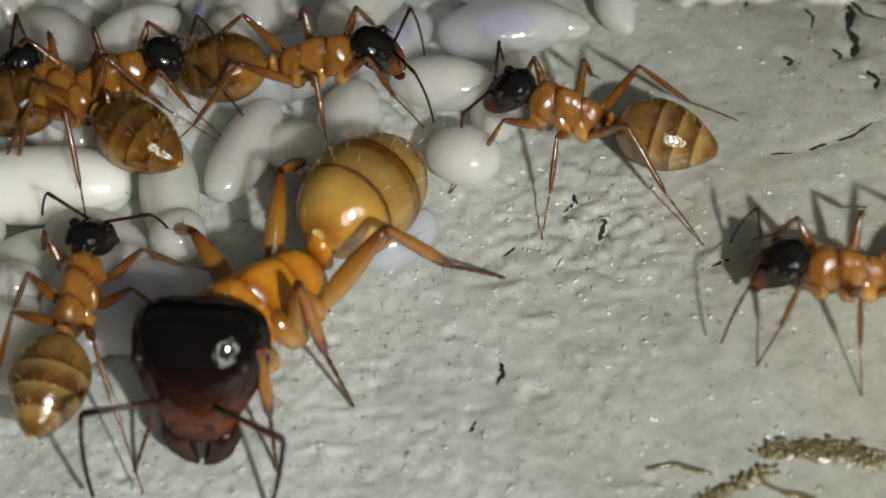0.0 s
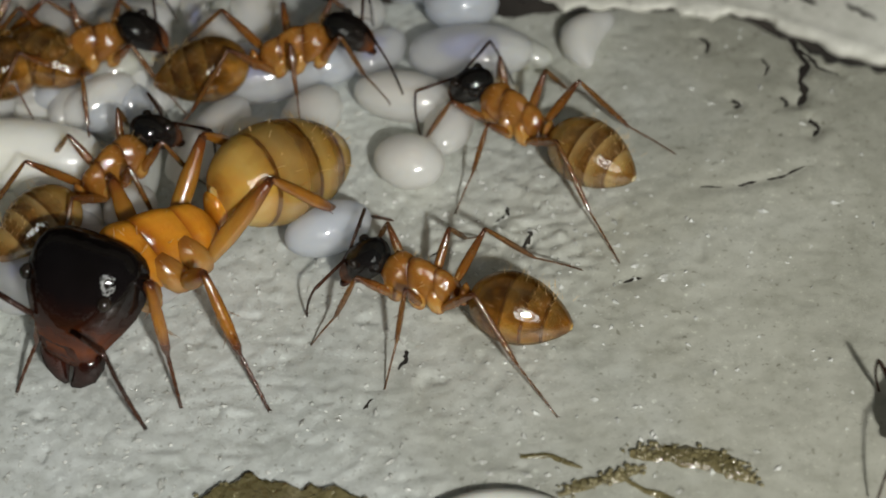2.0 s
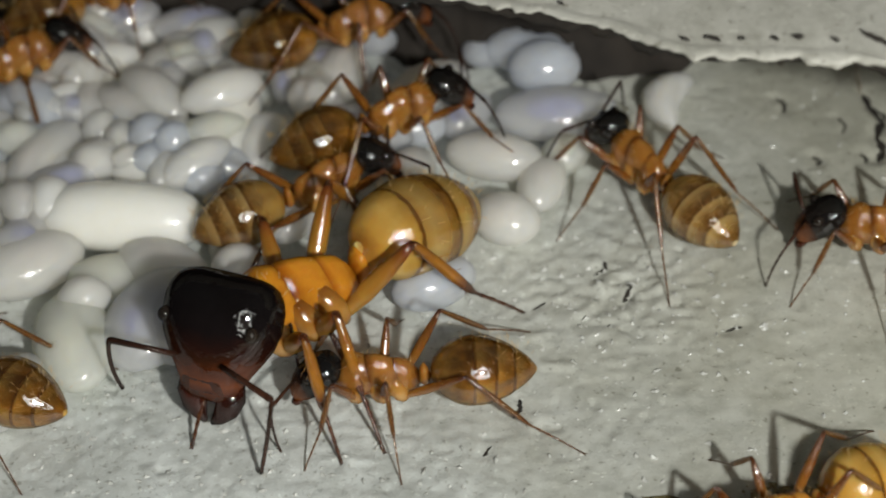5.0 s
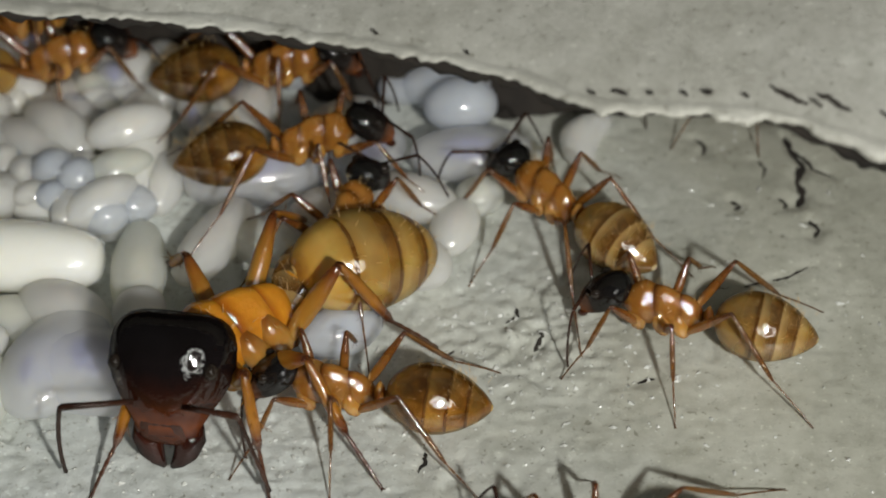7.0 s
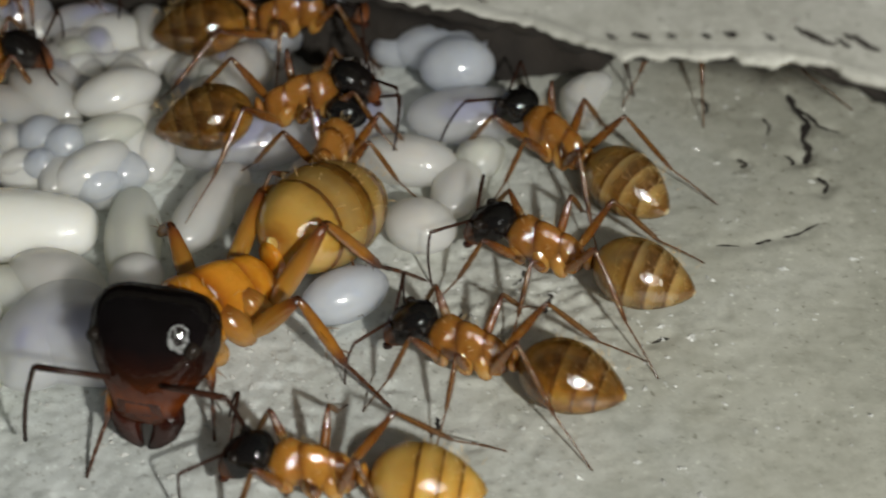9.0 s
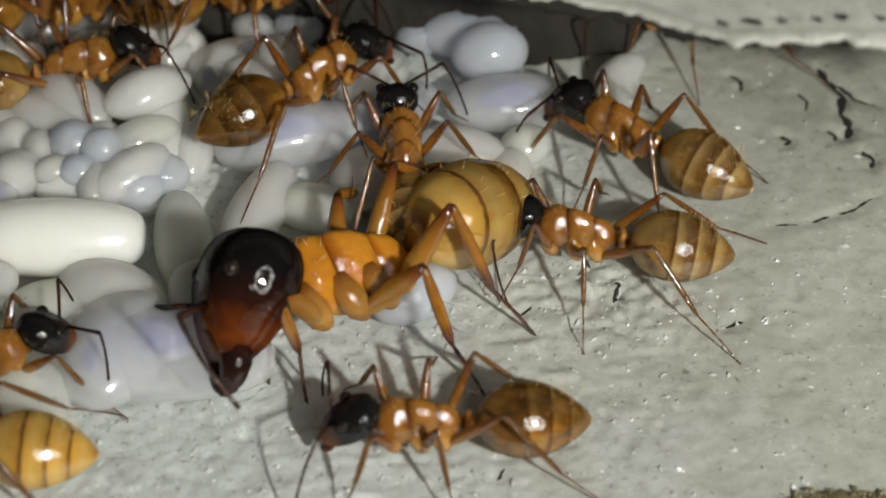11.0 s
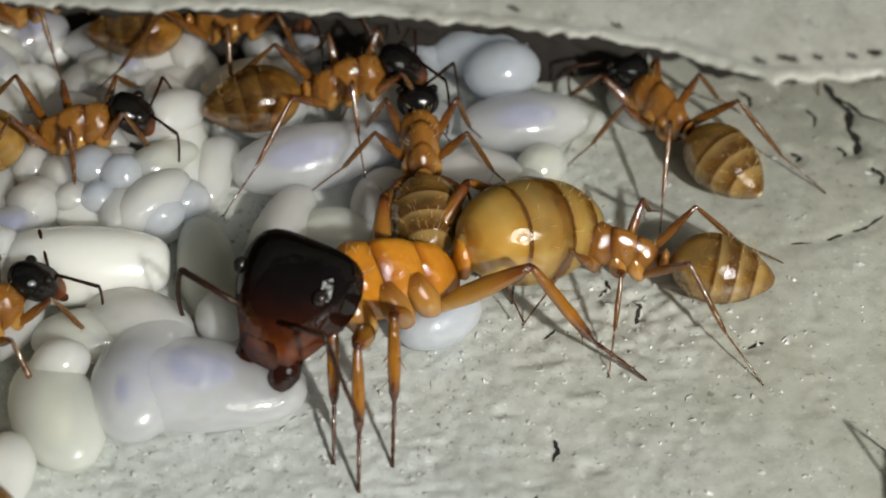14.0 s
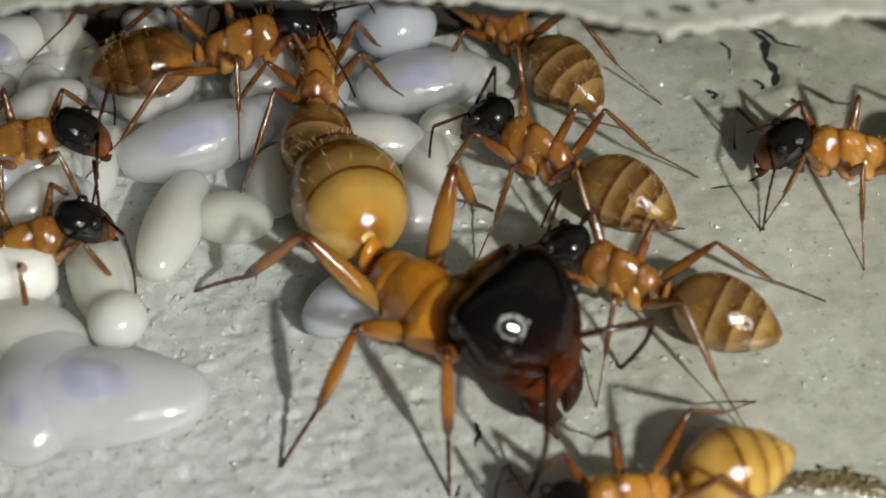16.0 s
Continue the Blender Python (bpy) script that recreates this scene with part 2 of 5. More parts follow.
DARK_BAND = clear_skin(along("dark_banded_chitin", [(0.0, (0.15, 0.075, 0.016)), (0.08, (0.06, 0.025, 0.006)), (0.34, (0.085, 0.040, 0.009)), (0.6, (0.16, 0.088, 0.020)), (1.0, (0.22, 0.128, 0.030))], rough=0.2, clouds=0.35, relief=0.035, sss=0.4), 0.50, (1.0, 0.80, 0.42), 0.055, 0.15, 0.26)
BIG_BAND = clear_skin(along("gold_banded_chitin", [(0.0, (0.10, 0.04, 0.008)), (0.05, (0.13, 0.052, 0.009)), (0.12, (0.46, 0.27, 0.05)), (0.5, (0.72, 0.48, 0.13)), (0.85, (0.64, 0.37, 0.07)), (1.0, (0.28, 0.10, 0.012))], rough=0.2, clouds=0.35, relief=0.035, sss=0.5), 0.42, (1.0, 0.84, 0.46), 0.055, 0.15, 0.26)
OLIVE_BAND = clear_skin(along("olive_banded_chitin", [(0.0, (0.32, 0.20, 0.055)), (0.05, (0.07, 0.030, 0.007)), (0.28, (0.12, 0.056, 0.013)), (0.42, (0.32, 0.195, 0.048)), (0.7, (0.42, 0.29, 0.095)), (1.0, (0.34, 0.20, 0.045))], rough=0.2, clouds=0.35, relief=0.035, sss=0.5), 0.40, (1.0, 0.82, 0.45), 0.055, 0.15, 0.26)
CORE = innards("striped_innards", [(0.36, (0.10, 0.05, 0.014)), (0.46, (0.40, 0.27, 0.11)), (0.54, (0.60, 0.50, 0.32)), (0.62, (0.80, 0.76, 0.66))], 0.8)
DARK_CORE = innards("brown_innards", [(0.36, (0.10, 0.05, 0.012)), (0.48, (0.38, 0.23, 0.06)), (0.57, (0.85, 0.55, 0.18)), (0.66, (0.98, 0.78, 0.36))], 0.7)
BIG_CORE = innards("golden_innards", [(0.33, (0.20, 0.10, 0.02)), (0.42, (0.58, 0.36, 0.10)), (0.54, (0.85, 0.62, 0.22)), (0.64, (0.98, 0.86, 0.48))], 0.6)
SHANK = along("amber_to_brown_leg", [(0.0, (0.08, 0.022, 0.006)), (0.05, (0.26, 0.10, 0.012)), (0.36, (0.33, 0.13, 0.013)), (0.50, (0.11, 0.032, 0.008)), (0.56, (0.045, 0.013, 0.006)), (0.75, (0.08, 0.026, 0.009)), (1.0, (0.04, 0.015, 0.008))], rough=0.2, sss=0.2)
SMALL_SHANK = along("brown_small_leg", [(0.0, (0.06, 0.018, 0.006)), (0.05, (0.16, 0.072, 0.016)), (0.40, (0.13, 0.054, 0.012)), (0.52, (0.08, 0.028, 0.009)), (0.60, (0.11, 0.042, 0.013)), (1.0, (0.07, 0.026, 0.010))], rough=0.2, sss=0.2)
LEG = along("brown_amber_leg", [(0.0, (0.32, 0.145, 0.030)), (0.4, (0.25, 0.098, 0.015)), (0.8, (0.12, 0.040, 0.008)), (0.95, (0.08, 0.024, 0.007)), (1.0, (0.05, 0.015, 0.006))], rough=0.18, sss=0.3)
BIG_LEG = along("golden_leg", [(0.0, (0.40, 0.215, 0.048)), (0.4, (0.37, 0.18, 0.027)), (0.75, (0.25, 0.10, 0.013)), (0.92, (0.16, 0.045, 0.008)), (1.0, (0.06, 0.017, 0.006))], rough=0.2, sss=0.5)
COXA = along("pale_coxa_chitin", [(0.0, (0.30, 0.12, 0.018)), (0.35, (0.50, 0.26, 0.06)), (0.7, (0.44, 0.21, 0.04)), (1.0, (0.24, 0.085, 0.012))], axis="Z", rough=0.2, sss=0.5)
for leg_skin, clear_share in ((SHANK, 0.10), (SMALL_SHANK, 0.25), (LEG, 0.25), (BIG_LEG, 0.15), (COXA, 0.2)):
    clear_skin(leg_skin, clear_share, (1.0, 0.70, 0.30), 0.10, 0.13, 0.30)
for horn in (FACE, SMALL_FACE, BLACK, JAW, REDDISH, DUSK):
    clear_skin(horn, 0.0, (1, 1, 1), 0.045, 0.07, 0.09)
HAIR = chitin("golden_hair", (0.55, 0.36, 0.14), (0.8, 0.6, 0.3), sss=0.0)
CREAM = flesh("cream_cocoon", (0.92, 0.88, 0.77), (0.97, 0.945, 0.86))
def jelly(name, skin, core, share, tint):
    return clear_skin(flesh(name, skin, core), share, tint, 0.11, 0.055, 0.08, 0.24)


WHITE = jelly("white_larva_skin", (0.93, 0.91, 0.85), (0.98, 0.965, 0.91), 0.20, (0.99, 0.98, 0.94))
CLEAR = jelly("half_clear_skin", (0.90, 0.88, 0.81), (0.97, 0.95, 0.89), 0.28, (0.98, 0.97, 0.92))
GREEN = jelly("greenish_clear_skin", (0.86, 0.88, 0.77), (0.94, 0.95, 0.86), 0.28, (0.96, 0.98, 0.90))
BLUE = jelly("bluish_clear_skin", (0.70, 0.75, 0.84), (0.82, 0.86, 0.93), 0.30, (0.92, 0.95, 1.0))
SPOTTED = jelly("blue_spotted_skin", (0.86, 0.87, 0.88), (0.95, 0.95, 0.95), 0.50, (0.97, 0.97, 0.98))
GUT_VIOLET = innards("violet_gut", [(0.40, (0.05, 0.07, 0.38)), (0.52, (0.20, 0.22, 0.50)), (0.64, (0.62, 0.62, 0.72))], 0.7)
GUT_GREY = innards("grey_gut", [(0.37, (0.20, 0.13, 0.12)), (0.50, (0.52, 0.45, 0.42)), (0.64, (0.84, 0.80, 0.74))], 0.5)
GUT_BLUE = innards("blue_grey_gut", [(0.35, (0.24, 0.30, 0.42)), (0.55, (0.46, 0.52, 0.62)), (0.70, (0.70, 0.74, 0.80))], 0.4)
GUT_PALE = innards("pale_gut", [(0.32, (0.60, 0.56, 0.46)), (0.6, (0.82, 0.80, 0.72)), (0.75, (0.92, 0.90, 0.84))], 0.4)
GUTS = {"white_larva_skin": GUT_PALE, "half_clear_skin": GUT_GREY, "greenish_clear_skin": GUT_PALE, "bluish_clear_skin": GUT_BLUE, "blue_spotted_skin": GUT_VIOLET}
m_, n_, l_, b_ = material("wet_mud", 0.14, coat=1.0, spec=0.8)
l_.new(ramp(n_, l_, noise_tex(n_, l_, 0.8, 6), [(0.3, (0.09, 0.075, 0.03)), (0.55, (0.16, 0.135, 0.065)), (0.75, (0.27, 0.24, 0.15))]), b_.inputs["Base Color"])
bump(n_, l_, b_, noise_tex(n_, l_, 2.6, 3), 0.9, 0.22)
MUD = m_
m_, n_, l_, b_ = material("shell_white", 0.35, coat=0.3, sss=0.2)
l_.new(ramp(n_, l_, noise_tex(n_, l_, 0.9, 4), [(0.3, (0.62, 0.62, 0.56)), (0.7, (0.80, 0.80, 0.75))]), b_.inputs["Base Color"])
bump(n_, l_, b_, noise_tex(n_, l_, 6.0, 3), 0.3, 0.03)
SHELL = m_
m_, n_, l_, b_ = material("dull_grey_shell", 0.4, coat=0.3)
l_.new(ramp(n_, l_, noise_tex(n_, l_, 0.7, 5), [(0.3, (0.13, 0.13, 0.11)), (0.7, (0.36, 0.36, 0.33))]), b_.inputs["Base Color"])
DULL_GREY = m_
# near-black colour painted for shade in cracks, under the ledge and behind it
m_, n_, l_, b_ = material("deep_shade", 0.9)
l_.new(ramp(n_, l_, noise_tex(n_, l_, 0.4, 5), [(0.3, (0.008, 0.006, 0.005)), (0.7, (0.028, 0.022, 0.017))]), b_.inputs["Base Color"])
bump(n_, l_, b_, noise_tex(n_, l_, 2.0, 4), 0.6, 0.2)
DEEP_SHADE = m_


# ---- mesh helpers, in millimetres ----
def mesh_from(name, verts, faces, mat, smooth=True):
    me = bpy.data.meshes.new(name)
    me.from_pydata([(x * MM, y * MM, z * MM) for x, y, z in verts], [], faces)
    me.materials.append(mat)
    if smooth:
        me.polygons.foreach_set("use_smooth", [True] * len(me.polygons))
    me.update()
    return me


def outward(piece):
    """The same piece with its faces turned to look outward."""
    v, f = piece
    P = np.array(v)
    P = P - P.mean(0)
    tris = np.array([(q[0], q[k], q[k + 1]) for q in f for k in range(1, len(q) - 1)])
    size = float((P[tris[:, 0]] * np.cross(P[tris[:, 1]], P[tris[:, 2]])).sum())
    return piece if size >= 0 else (v, [tuple(reversed(q)) for q in f])


def loft(rings, seg=20, power=2.0, caps=True, dent=0.0):
    """A body along x from rings (x, centre z, half width, half height)."""
    v, f = [], []
    for x, zc, ry, rz in rings:
        for k in range(seg):
            a = 2 * math.pi * k / seg
            c, s = math.cos(a), math.sin(a)
            c = math.copysign(abs(c) ** (2 / power), c)
            s = math.copysign(abs(s) ** (2 / power), s)
            v.append((x + dent * (1 - c * c) * max(0.0, -x), c * ry, zc + s * rz))
    for i in range(len(rings) - 1):
        for k in range(seg):
            a, b = i * seg + k, i * seg + (k + 1) % seg
            f.append((a, a + seg, b + seg, b))
    if caps:
        f.append(tuple(range(seg)))
        f.append(tuple(reversed(range(len(v) - seg, len(v)))))
    return v, f


def egg(L, ry, rz, blunt=0.5, taper=0.0, bend=0.0, n=15, seg=20, folds=0, fold=0.0):
    """A rounded body of length L along x, centred, resting with its belly at z = 0."""
    rings = []
    for i in range(n):
        u = (1 - math.cos(math.pi * i / (n - 1))) / 2
        w = max(1e-3, math.sin(math.pi * u)) ** blunt if 0 < i < n - 1 else 0.02
        w *= 1 + taper * (u - 0.5)
        if folds:
            w *= 1 + fold * math.cos(2 * math.pi * folds * u)
        rings.append(((u - 0.5) * L, rz, ry * w, rz * w))
    v, f = loft(rings, seg)
    if bend:
        v = [(x, y + bend * (x / L * 2) ** 2, z) for x, y, z in v]
    return v, f


def tube(pts, radii, seg=8):
    """A jointed rod through the points."""
    v, f = [], []
    P = [Vector(p) for p in pts]
    for i, p in enumerate(P):
        d = (P[min(i + 1, len(P) - 1)] - P[max(i - 1, 0)]).normalized()
        side = d.cross(Vector((0.13, 0.31, 0.94)))
        side = (side if side.length > 0.05 else d.cross(Vector((1, 0, 0)))).normalized()
        up = side.cross(d)
        for k in range(seg):
            a = 2 * math.pi * k / seg
            v.append(tuple(p + radii[i] * (math.cos(a) * side + math.sin(a) * up)))
    for i in range(len(P) - 1):
        for k in range(seg):
            a, b = i * seg + k, i * seg + (k + 1) % seg
            f.append((a, b, b + seg, a + seg))
    f.append(tuple(reversed(range(seg))))
    f.append(tuple(range(len(v) - seg, len(v))))
    return v, f


def joined(*pieces):
    v, f = [], []
    for pv, pf in pieces:
        k = len(v)
        v += pv
        f += [tuple(i + k for i in q) for q in pf]
    return v, f


def moved(piece, m):
    return [tuple(m @ Vector(p)) for p in piece[0]], piece[1]


MESHES = {}


def part(name, key, build, mat, parent, m=None, label=""):
    """One mesh object under a thing or a part; alike pieces share their mesh."""
    if key not in MESHES:
        MESHES[key] = mesh_from(name, *outward(build()), mat)
    ob = new(name, MESHES[key])
    ob.parent = parent
    if m is not None:
        ob.matrix_basis = m
    if label:
        tagged(ob, label)
    return ob


def at(x, y, z, rx=0, ry=0, rz=0):
    return pose(x * MM, y * MM, z * MM, rx, ry, rz)


# ---- the torch that lights the nest: bulb lamp above, bright reflector rim, dark tube ----
def annulus(r0, r1, z0, z1, n=40):
    v, f = [], []
    for k in range(n):
        a = 2 * math.pi * k / n
        v += [(r0 * math.cos(a), r0 * math.sin(a), z0), (r1 * math.cos(a), r1 * math.sin(a), z1)]
    for k in range(n):
        a, b = 2 * k, 2 * ((k + 1) % n)
        f.append((a, a + 1, b + 1, b))
    return v, f


m_, n_, l_, b_ = material("torch_reflector", 0.3)
b_.inputs["Emission Color"].default_value = (0.985, 1.0, 0.93, 1)
b_.inputs["Emission Strength"].default_value = 8.0
GLOW = m_
torch = new("torch")
torch.matrix_basis = look(TORCH, (0, 0, 0)) @ Matrix.Translation((0, 0, 1.5 * MM))
tagged(torch, "small torch with a bright round reflector shining on the nest", "torch")
part("reflector", "torch_reflector", lambda: annulus(17.0, 23.0, 0.0, 2.0), GLOW, torch, label="bright round reflector rim")
part("tube", "torch_tube", lambda: joined(annulus(23.5, 23.8, 2.0, 40.0), annulus(0.1, 23.8, 40.0, 40.1)), BROWN, torch, label="dark tube of the torch")


# ---- ground, ledge ----
GRIDS = {}


def value_noise(x, y, size, seed):
    if seed not in GRIDS:
        GRIDS[seed] = np.random.RandomState(seed).rand(97, 97)
    g = GRIDS[seed]
    u, v = x / size % 96, y / size % 96
    i, j = u.astype(int), v.astype(int)
    a, b = u - i, v - j
    a, b = a * a * (3 - 2 * a), b * b * (3 - 2 * b)
    return (g[i, j] * (1 - a) + g[i + 1, j] * a) * (1 - b) + (g[i, j + 1] * (1 - a) + g[i + 1, j + 1] * a) * b - 0.5


def groove(x, y, line, width, depth):
    """How deep a crack along a line of points cuts at x, y."""
    out = np.zeros_like(x)
    for (ax, ay), (bx, by) in zip(line, line[1:]):
        dx, dy = bx - ax, by - ay
        t = np.clip(((x - ax) * dx + (y - ay) * dy) / (dx * dx + dy * dy), 0, 1)
        d = np.hypot(x - ax - t * dx, y - ay - t * dy)
        out = np.maximum(out, depth * np.exp(-((d / width) ** 2)))
    return out


CRACKS = [([(10.05, 6.6), (10.2, 6.0), (10.5, 5.3), (10.3, 4.6), (10.45, 4.0), (10.25, 3.5)], 0.15), ([(10.2, 6.1), (10.65, 5.5), (10.8, 5.1), (11.4, 4.8)], 0.08),
          ([(10.55, 2.9), (10.8, 2.55), (10.65, 2.2)], 0.12), ([(9.75, 3.75), (9.95, 3.55), (9.85, 3.35)], 0.07), ([(8.4, 3.6), (8.6, 3.4), (8.5, 3.2)], 0.08),
          ([(7.6, 0.0), (8.2, 0.02)], 0.04), ([(8.6, 0.1), (9.1, 0.3)], 0.06), ([(9.4, 0.4), (9.8, 0.5), (10.4, 0.95)], 0.05), ([(5.75, -3.55), (5.95, -3.4), (6.2, -3.35)], 0.06),
          ([(0.3, -6.9), (0.45, -6.5), (0.4, -6.2)], 0.07), ([(7.4, 6.3), (7.7, 6.0), (7.6, 5.6)], 0.08), ([(-0.4, -8.2), (-0.2, -7.9)], 0.06), ([(3.0, -2.5), (3.2, -2.0), (3.15, -1.7)], 0.08),
          ([(2.2, -1.5), (2.5, -1.2), (2.45, -0.9)], 0.06), ([(0.6, -2.9), (0.9, -2.6)], 0.05), ([(9.2, 5.4), (9.4, 5.0), (9.3, 4.6)], 0.05)]


def ground_height(x, y):
    near = np.exp(-(((x - 26) / 60) ** 2 + (y / 60) ** 2))
    rough = 0.18 + 0.75 / (1 + np.exp((x - 2.5) / 1.6)) + 1.5 * np.exp(-(((x - 3.2) / 2.6) ** 2 + ((y + 2.2) / 2.2) ** 2))
    h = 0.35 * value_noise(x + 40, y + 40, 7.0, 1) + 0.06 * value_noise(x + 40, y + 40, 1.7, 2)
    h += rough * (0.02 * value_noise(x + 40, y + 40, 0.62, 3) + 0.08 * value_noise(x * 0.8 + 40, y + 40, 0.2, 4) + 0.05 * value_noise(x + 40, y + 40, 0.34, 8))
    pits = value_noise(x + 40, y + 40, 0.45, 5)
    h -= 0.5 * np.clip(pits - 0.36, 0, 1) * rough * 2
    chips = value_noise(x * 1.0 + 40, y * 1.6 + 40, 0.8, 6)
    h += 0.5 * np.clip(chips - 0.30, 0, 1) * rough
    for line, w in CRACKS:
        h -= groove(x, y, line, 0.20, w * 1.0)
    return h * near


def axis_steps(lo, hi, step):
    inner = list(np.arange(lo, hi + 1e-6, step))
    outer = [4, 9, 16, 30, 60, 120, 240]
    return np.array([lo - o for o in reversed(outer)] + inner + [hi + o for o in outer])


xs, ys = axis_steps(-15.0, 14.0, 0.09), axis_steps(-14.0, 9.0, 0.095)
gx, gy = np.meshgrid(xs, ys, indexing="ij")
gz = ground_height(gx, gy)
nx, ny = gx.shape
cells = np.arange(nx * ny).reshape(nx, ny)
quads = np.stack([cells[:-1, :-1], cells[1:, :-1], cells[1:, 1:], cells[:-1, 1:]], -1).reshape(-1, 4)
ground = new("ground", mesh_from("ground", np.stack([gx, gy, gz], -1).reshape(-1, 3).tolist(), quads.tolist(), PLASTER))
tagged(ground, "grey damp plaster ground with fine cracks and pits", "ground", kind="structure")

def crack(line, width, seed):
    """A crack as a narrow near-black ribbon over its groove, painting the shade inside, frayed in width."""
    rnd = random.Random(seed)
    v, f, dense = [], [], []
    for a, b in zip(line, line[1:]):
        for k in range(4):
            dense.append((a[0] + (b[0] - a[0]) * k / 4 + rnd.uniform(-0.03, 0.03), a[1] + (b[1] - a[1]) * k / 4 + rnd.uniform(-0.02, 0.02)))
    dense.append(line[-1])
    for i, (x, y) in enumerate(dense):
        w = width * rnd.uniform(0.35, 1.0) * (0.3 if i in (0, len(dense) - 1) else 1)
        dx, dy = dense[min(i + 1, len(dense) - 1)][0] - dense[max(i - 1, 0)][0], dense[min(i + 1, len(dense) - 1)][1] - dense[max(i - 1, 0)][1]
        d = math.hypot(dx, dy)
        for c in (-1, 0, 1):
            px, py = x - dy / d * w * c, y + dx / d * w * c
            v.append((px, py, float(ground_height(np.array([px]), np.array([py]))[0]) + (0.015 if c else 0.035)))
    for i in range(len(dense) - 1):
        for c in range(2):
            a = i * 3 + c
            f.append((a, a + 3, a + 4, a + 1))
    return v, f


for i, (line, w) in enumerate(CRACKS):
    part("crack", f"crack_{i}", lambda line=line, w=w, i=i: crack(line, w, i), DEEP_SHADE, ground)

# the ledge that hangs over the brood: its lower front edge, then its face, top and roof
EDGE = [(-150, 8.0), (-40, 2.0), (-14, -1.2), (-10.3, -1.7), (-6.7, -2.0), (-4.6, -2.1), (-2.2, -2.6), (0.5, -3.25), (2.2, -3.75), (3.8, -4.65), (4.6, -5.0), (5.9, -4.95), (8.2, -5.1),
        (11.0, -6.35), (12.6, -7.1), (16, -7.0), (40, -4), (150, 4)]


def ledge():
    v, f = [], []
    ex, ey = np.array([p[0] for p in EDGE], float), np.array([p[1] for p in EDGE], float)
    s = np.concatenate([[-150, -80, -40, -25], np.arange(-16, 18, 0.09), [25, 40, 80, 150]])
    y0 = np.interp(s, ex, ey)
    jag = (0.22 * value_noise(s + 40, s * 0 + 3, 0.9, 11) + 0.2 * np.abs(value_noise(s + 40, s * 0 + 3, 0.33, 16)) + 0.22 * value_noise(s + 40, s * 0 + 3, 0.21, 12) * (1 + 2.2 * value_noise(s + 40, s * 0 + 7, 1.1, 18))) * (np.abs(s) < 17)
    thick = np.interp(s, [-20, 2.0, 4.6, 8, 16], [0.08, 0.10, 0.15, 0.20, 0.24])
    prof = 17
    back_off = 0.25 * value_noise(s + 40, s * 0 + 33, 0.7, 17) + 0.1
    n1s, n2s = 0.14 * value_noise(s + 40, s * 0 + 9, 0.35, 13), 0.3 * value_noise(s + 40, s * 0 + 19, 0.8, 14)
    for i, x in enumerate(s):
        j, w, n1, n2 = jag[i], thick[i], n1s[i], n2s[i]
        rows = [(40, 9.0), (14, 9.2), (5, 9.45), (1.4, 9.7), (0.5, 9.85), (0.10 + j, 9.94 + 0.5 * j), (0.02 + j, 10.0 + 0.4 * j), (0.02 + j * 0.9 + n1 * 0.4, 10.0 + w * 0.35),
                (0.07 + j * 0.6 - n1 * 0.3, 10.0 + w * 0.70), (0.18 + n1 + back_off[i], 10.02 + w * 0.92), (0.27 + n1 + back_off[i], 10.0 + w), (0.30 + n1 + back_off[i], 10.0 + w), (0.36 + n1 + back_off[i], 10.01 + w),
                (0.40 + n1 + back_off[i], 10.02 + w), (1.3, 10.16 + w + n2 * 0.25), (9, 11.0 + w), (40, 13.4 + w)]
        for dy, z in rows:
            v.append((x, y0[i] + dy, z))
    for i in range(len(s) - 1):
        for k in range(prof - 1):
            a = i * prof + k
            f.append((a, a + 1, a + 1 + prof, a + prof))
        f.append((i * prof + prof - 1, i * prof, (i + 1) * prof, (i + 1) * prof + prof - 1))
    return v, f


plaster_ledge = new("ledge", mesh_from("ledge", *ledge(), SLAB))
tagged(plaster_ledge, "pale plaster ledge with a crumbled, cracked edge over the brood", "ledge", kind="structure")


def edge_y(x):
    return float(np.interp(x, [p[0] for p in EDGE], [p[1] for p in EDGE]))


def ledge_crack(x0, x1, off, width, seed):
    """A short crack just behind the ledge edge: a raised ribbon with its inner shade painted on."""
    rnd = random.Random(seed)
    v, f = [], []
    n = max(4, int((x1 - x0) / 0.07))
    for i in range(n + 1):
        x = x0 + (x1 - x0) * i / n
        y = edge_y(x) + off + rnd.uniform(-0.06, 0.06) + (x1 - x) * 0.4
        w = width * math.sin(math.pi * (i + 0.3) / (n + 0.6)) * rnd.uniform(0.5, 1.1)
        z = 10.075 + float(np.interp(x, [-20, 2.0, 4.6, 8, 16], [0.08, 0.10, 0.15, 0.20, 0.24])) + off * 0.12
        v += [(x, y - w, z - 0.02), (x, y, z + 0.04), (x, y + w, z + 0.03)]
    for i in range(n):
        for c in range(2):
            a = i * 3 + c
            f.append((a, a + 3, a + 4, a + 1))
    return v, f


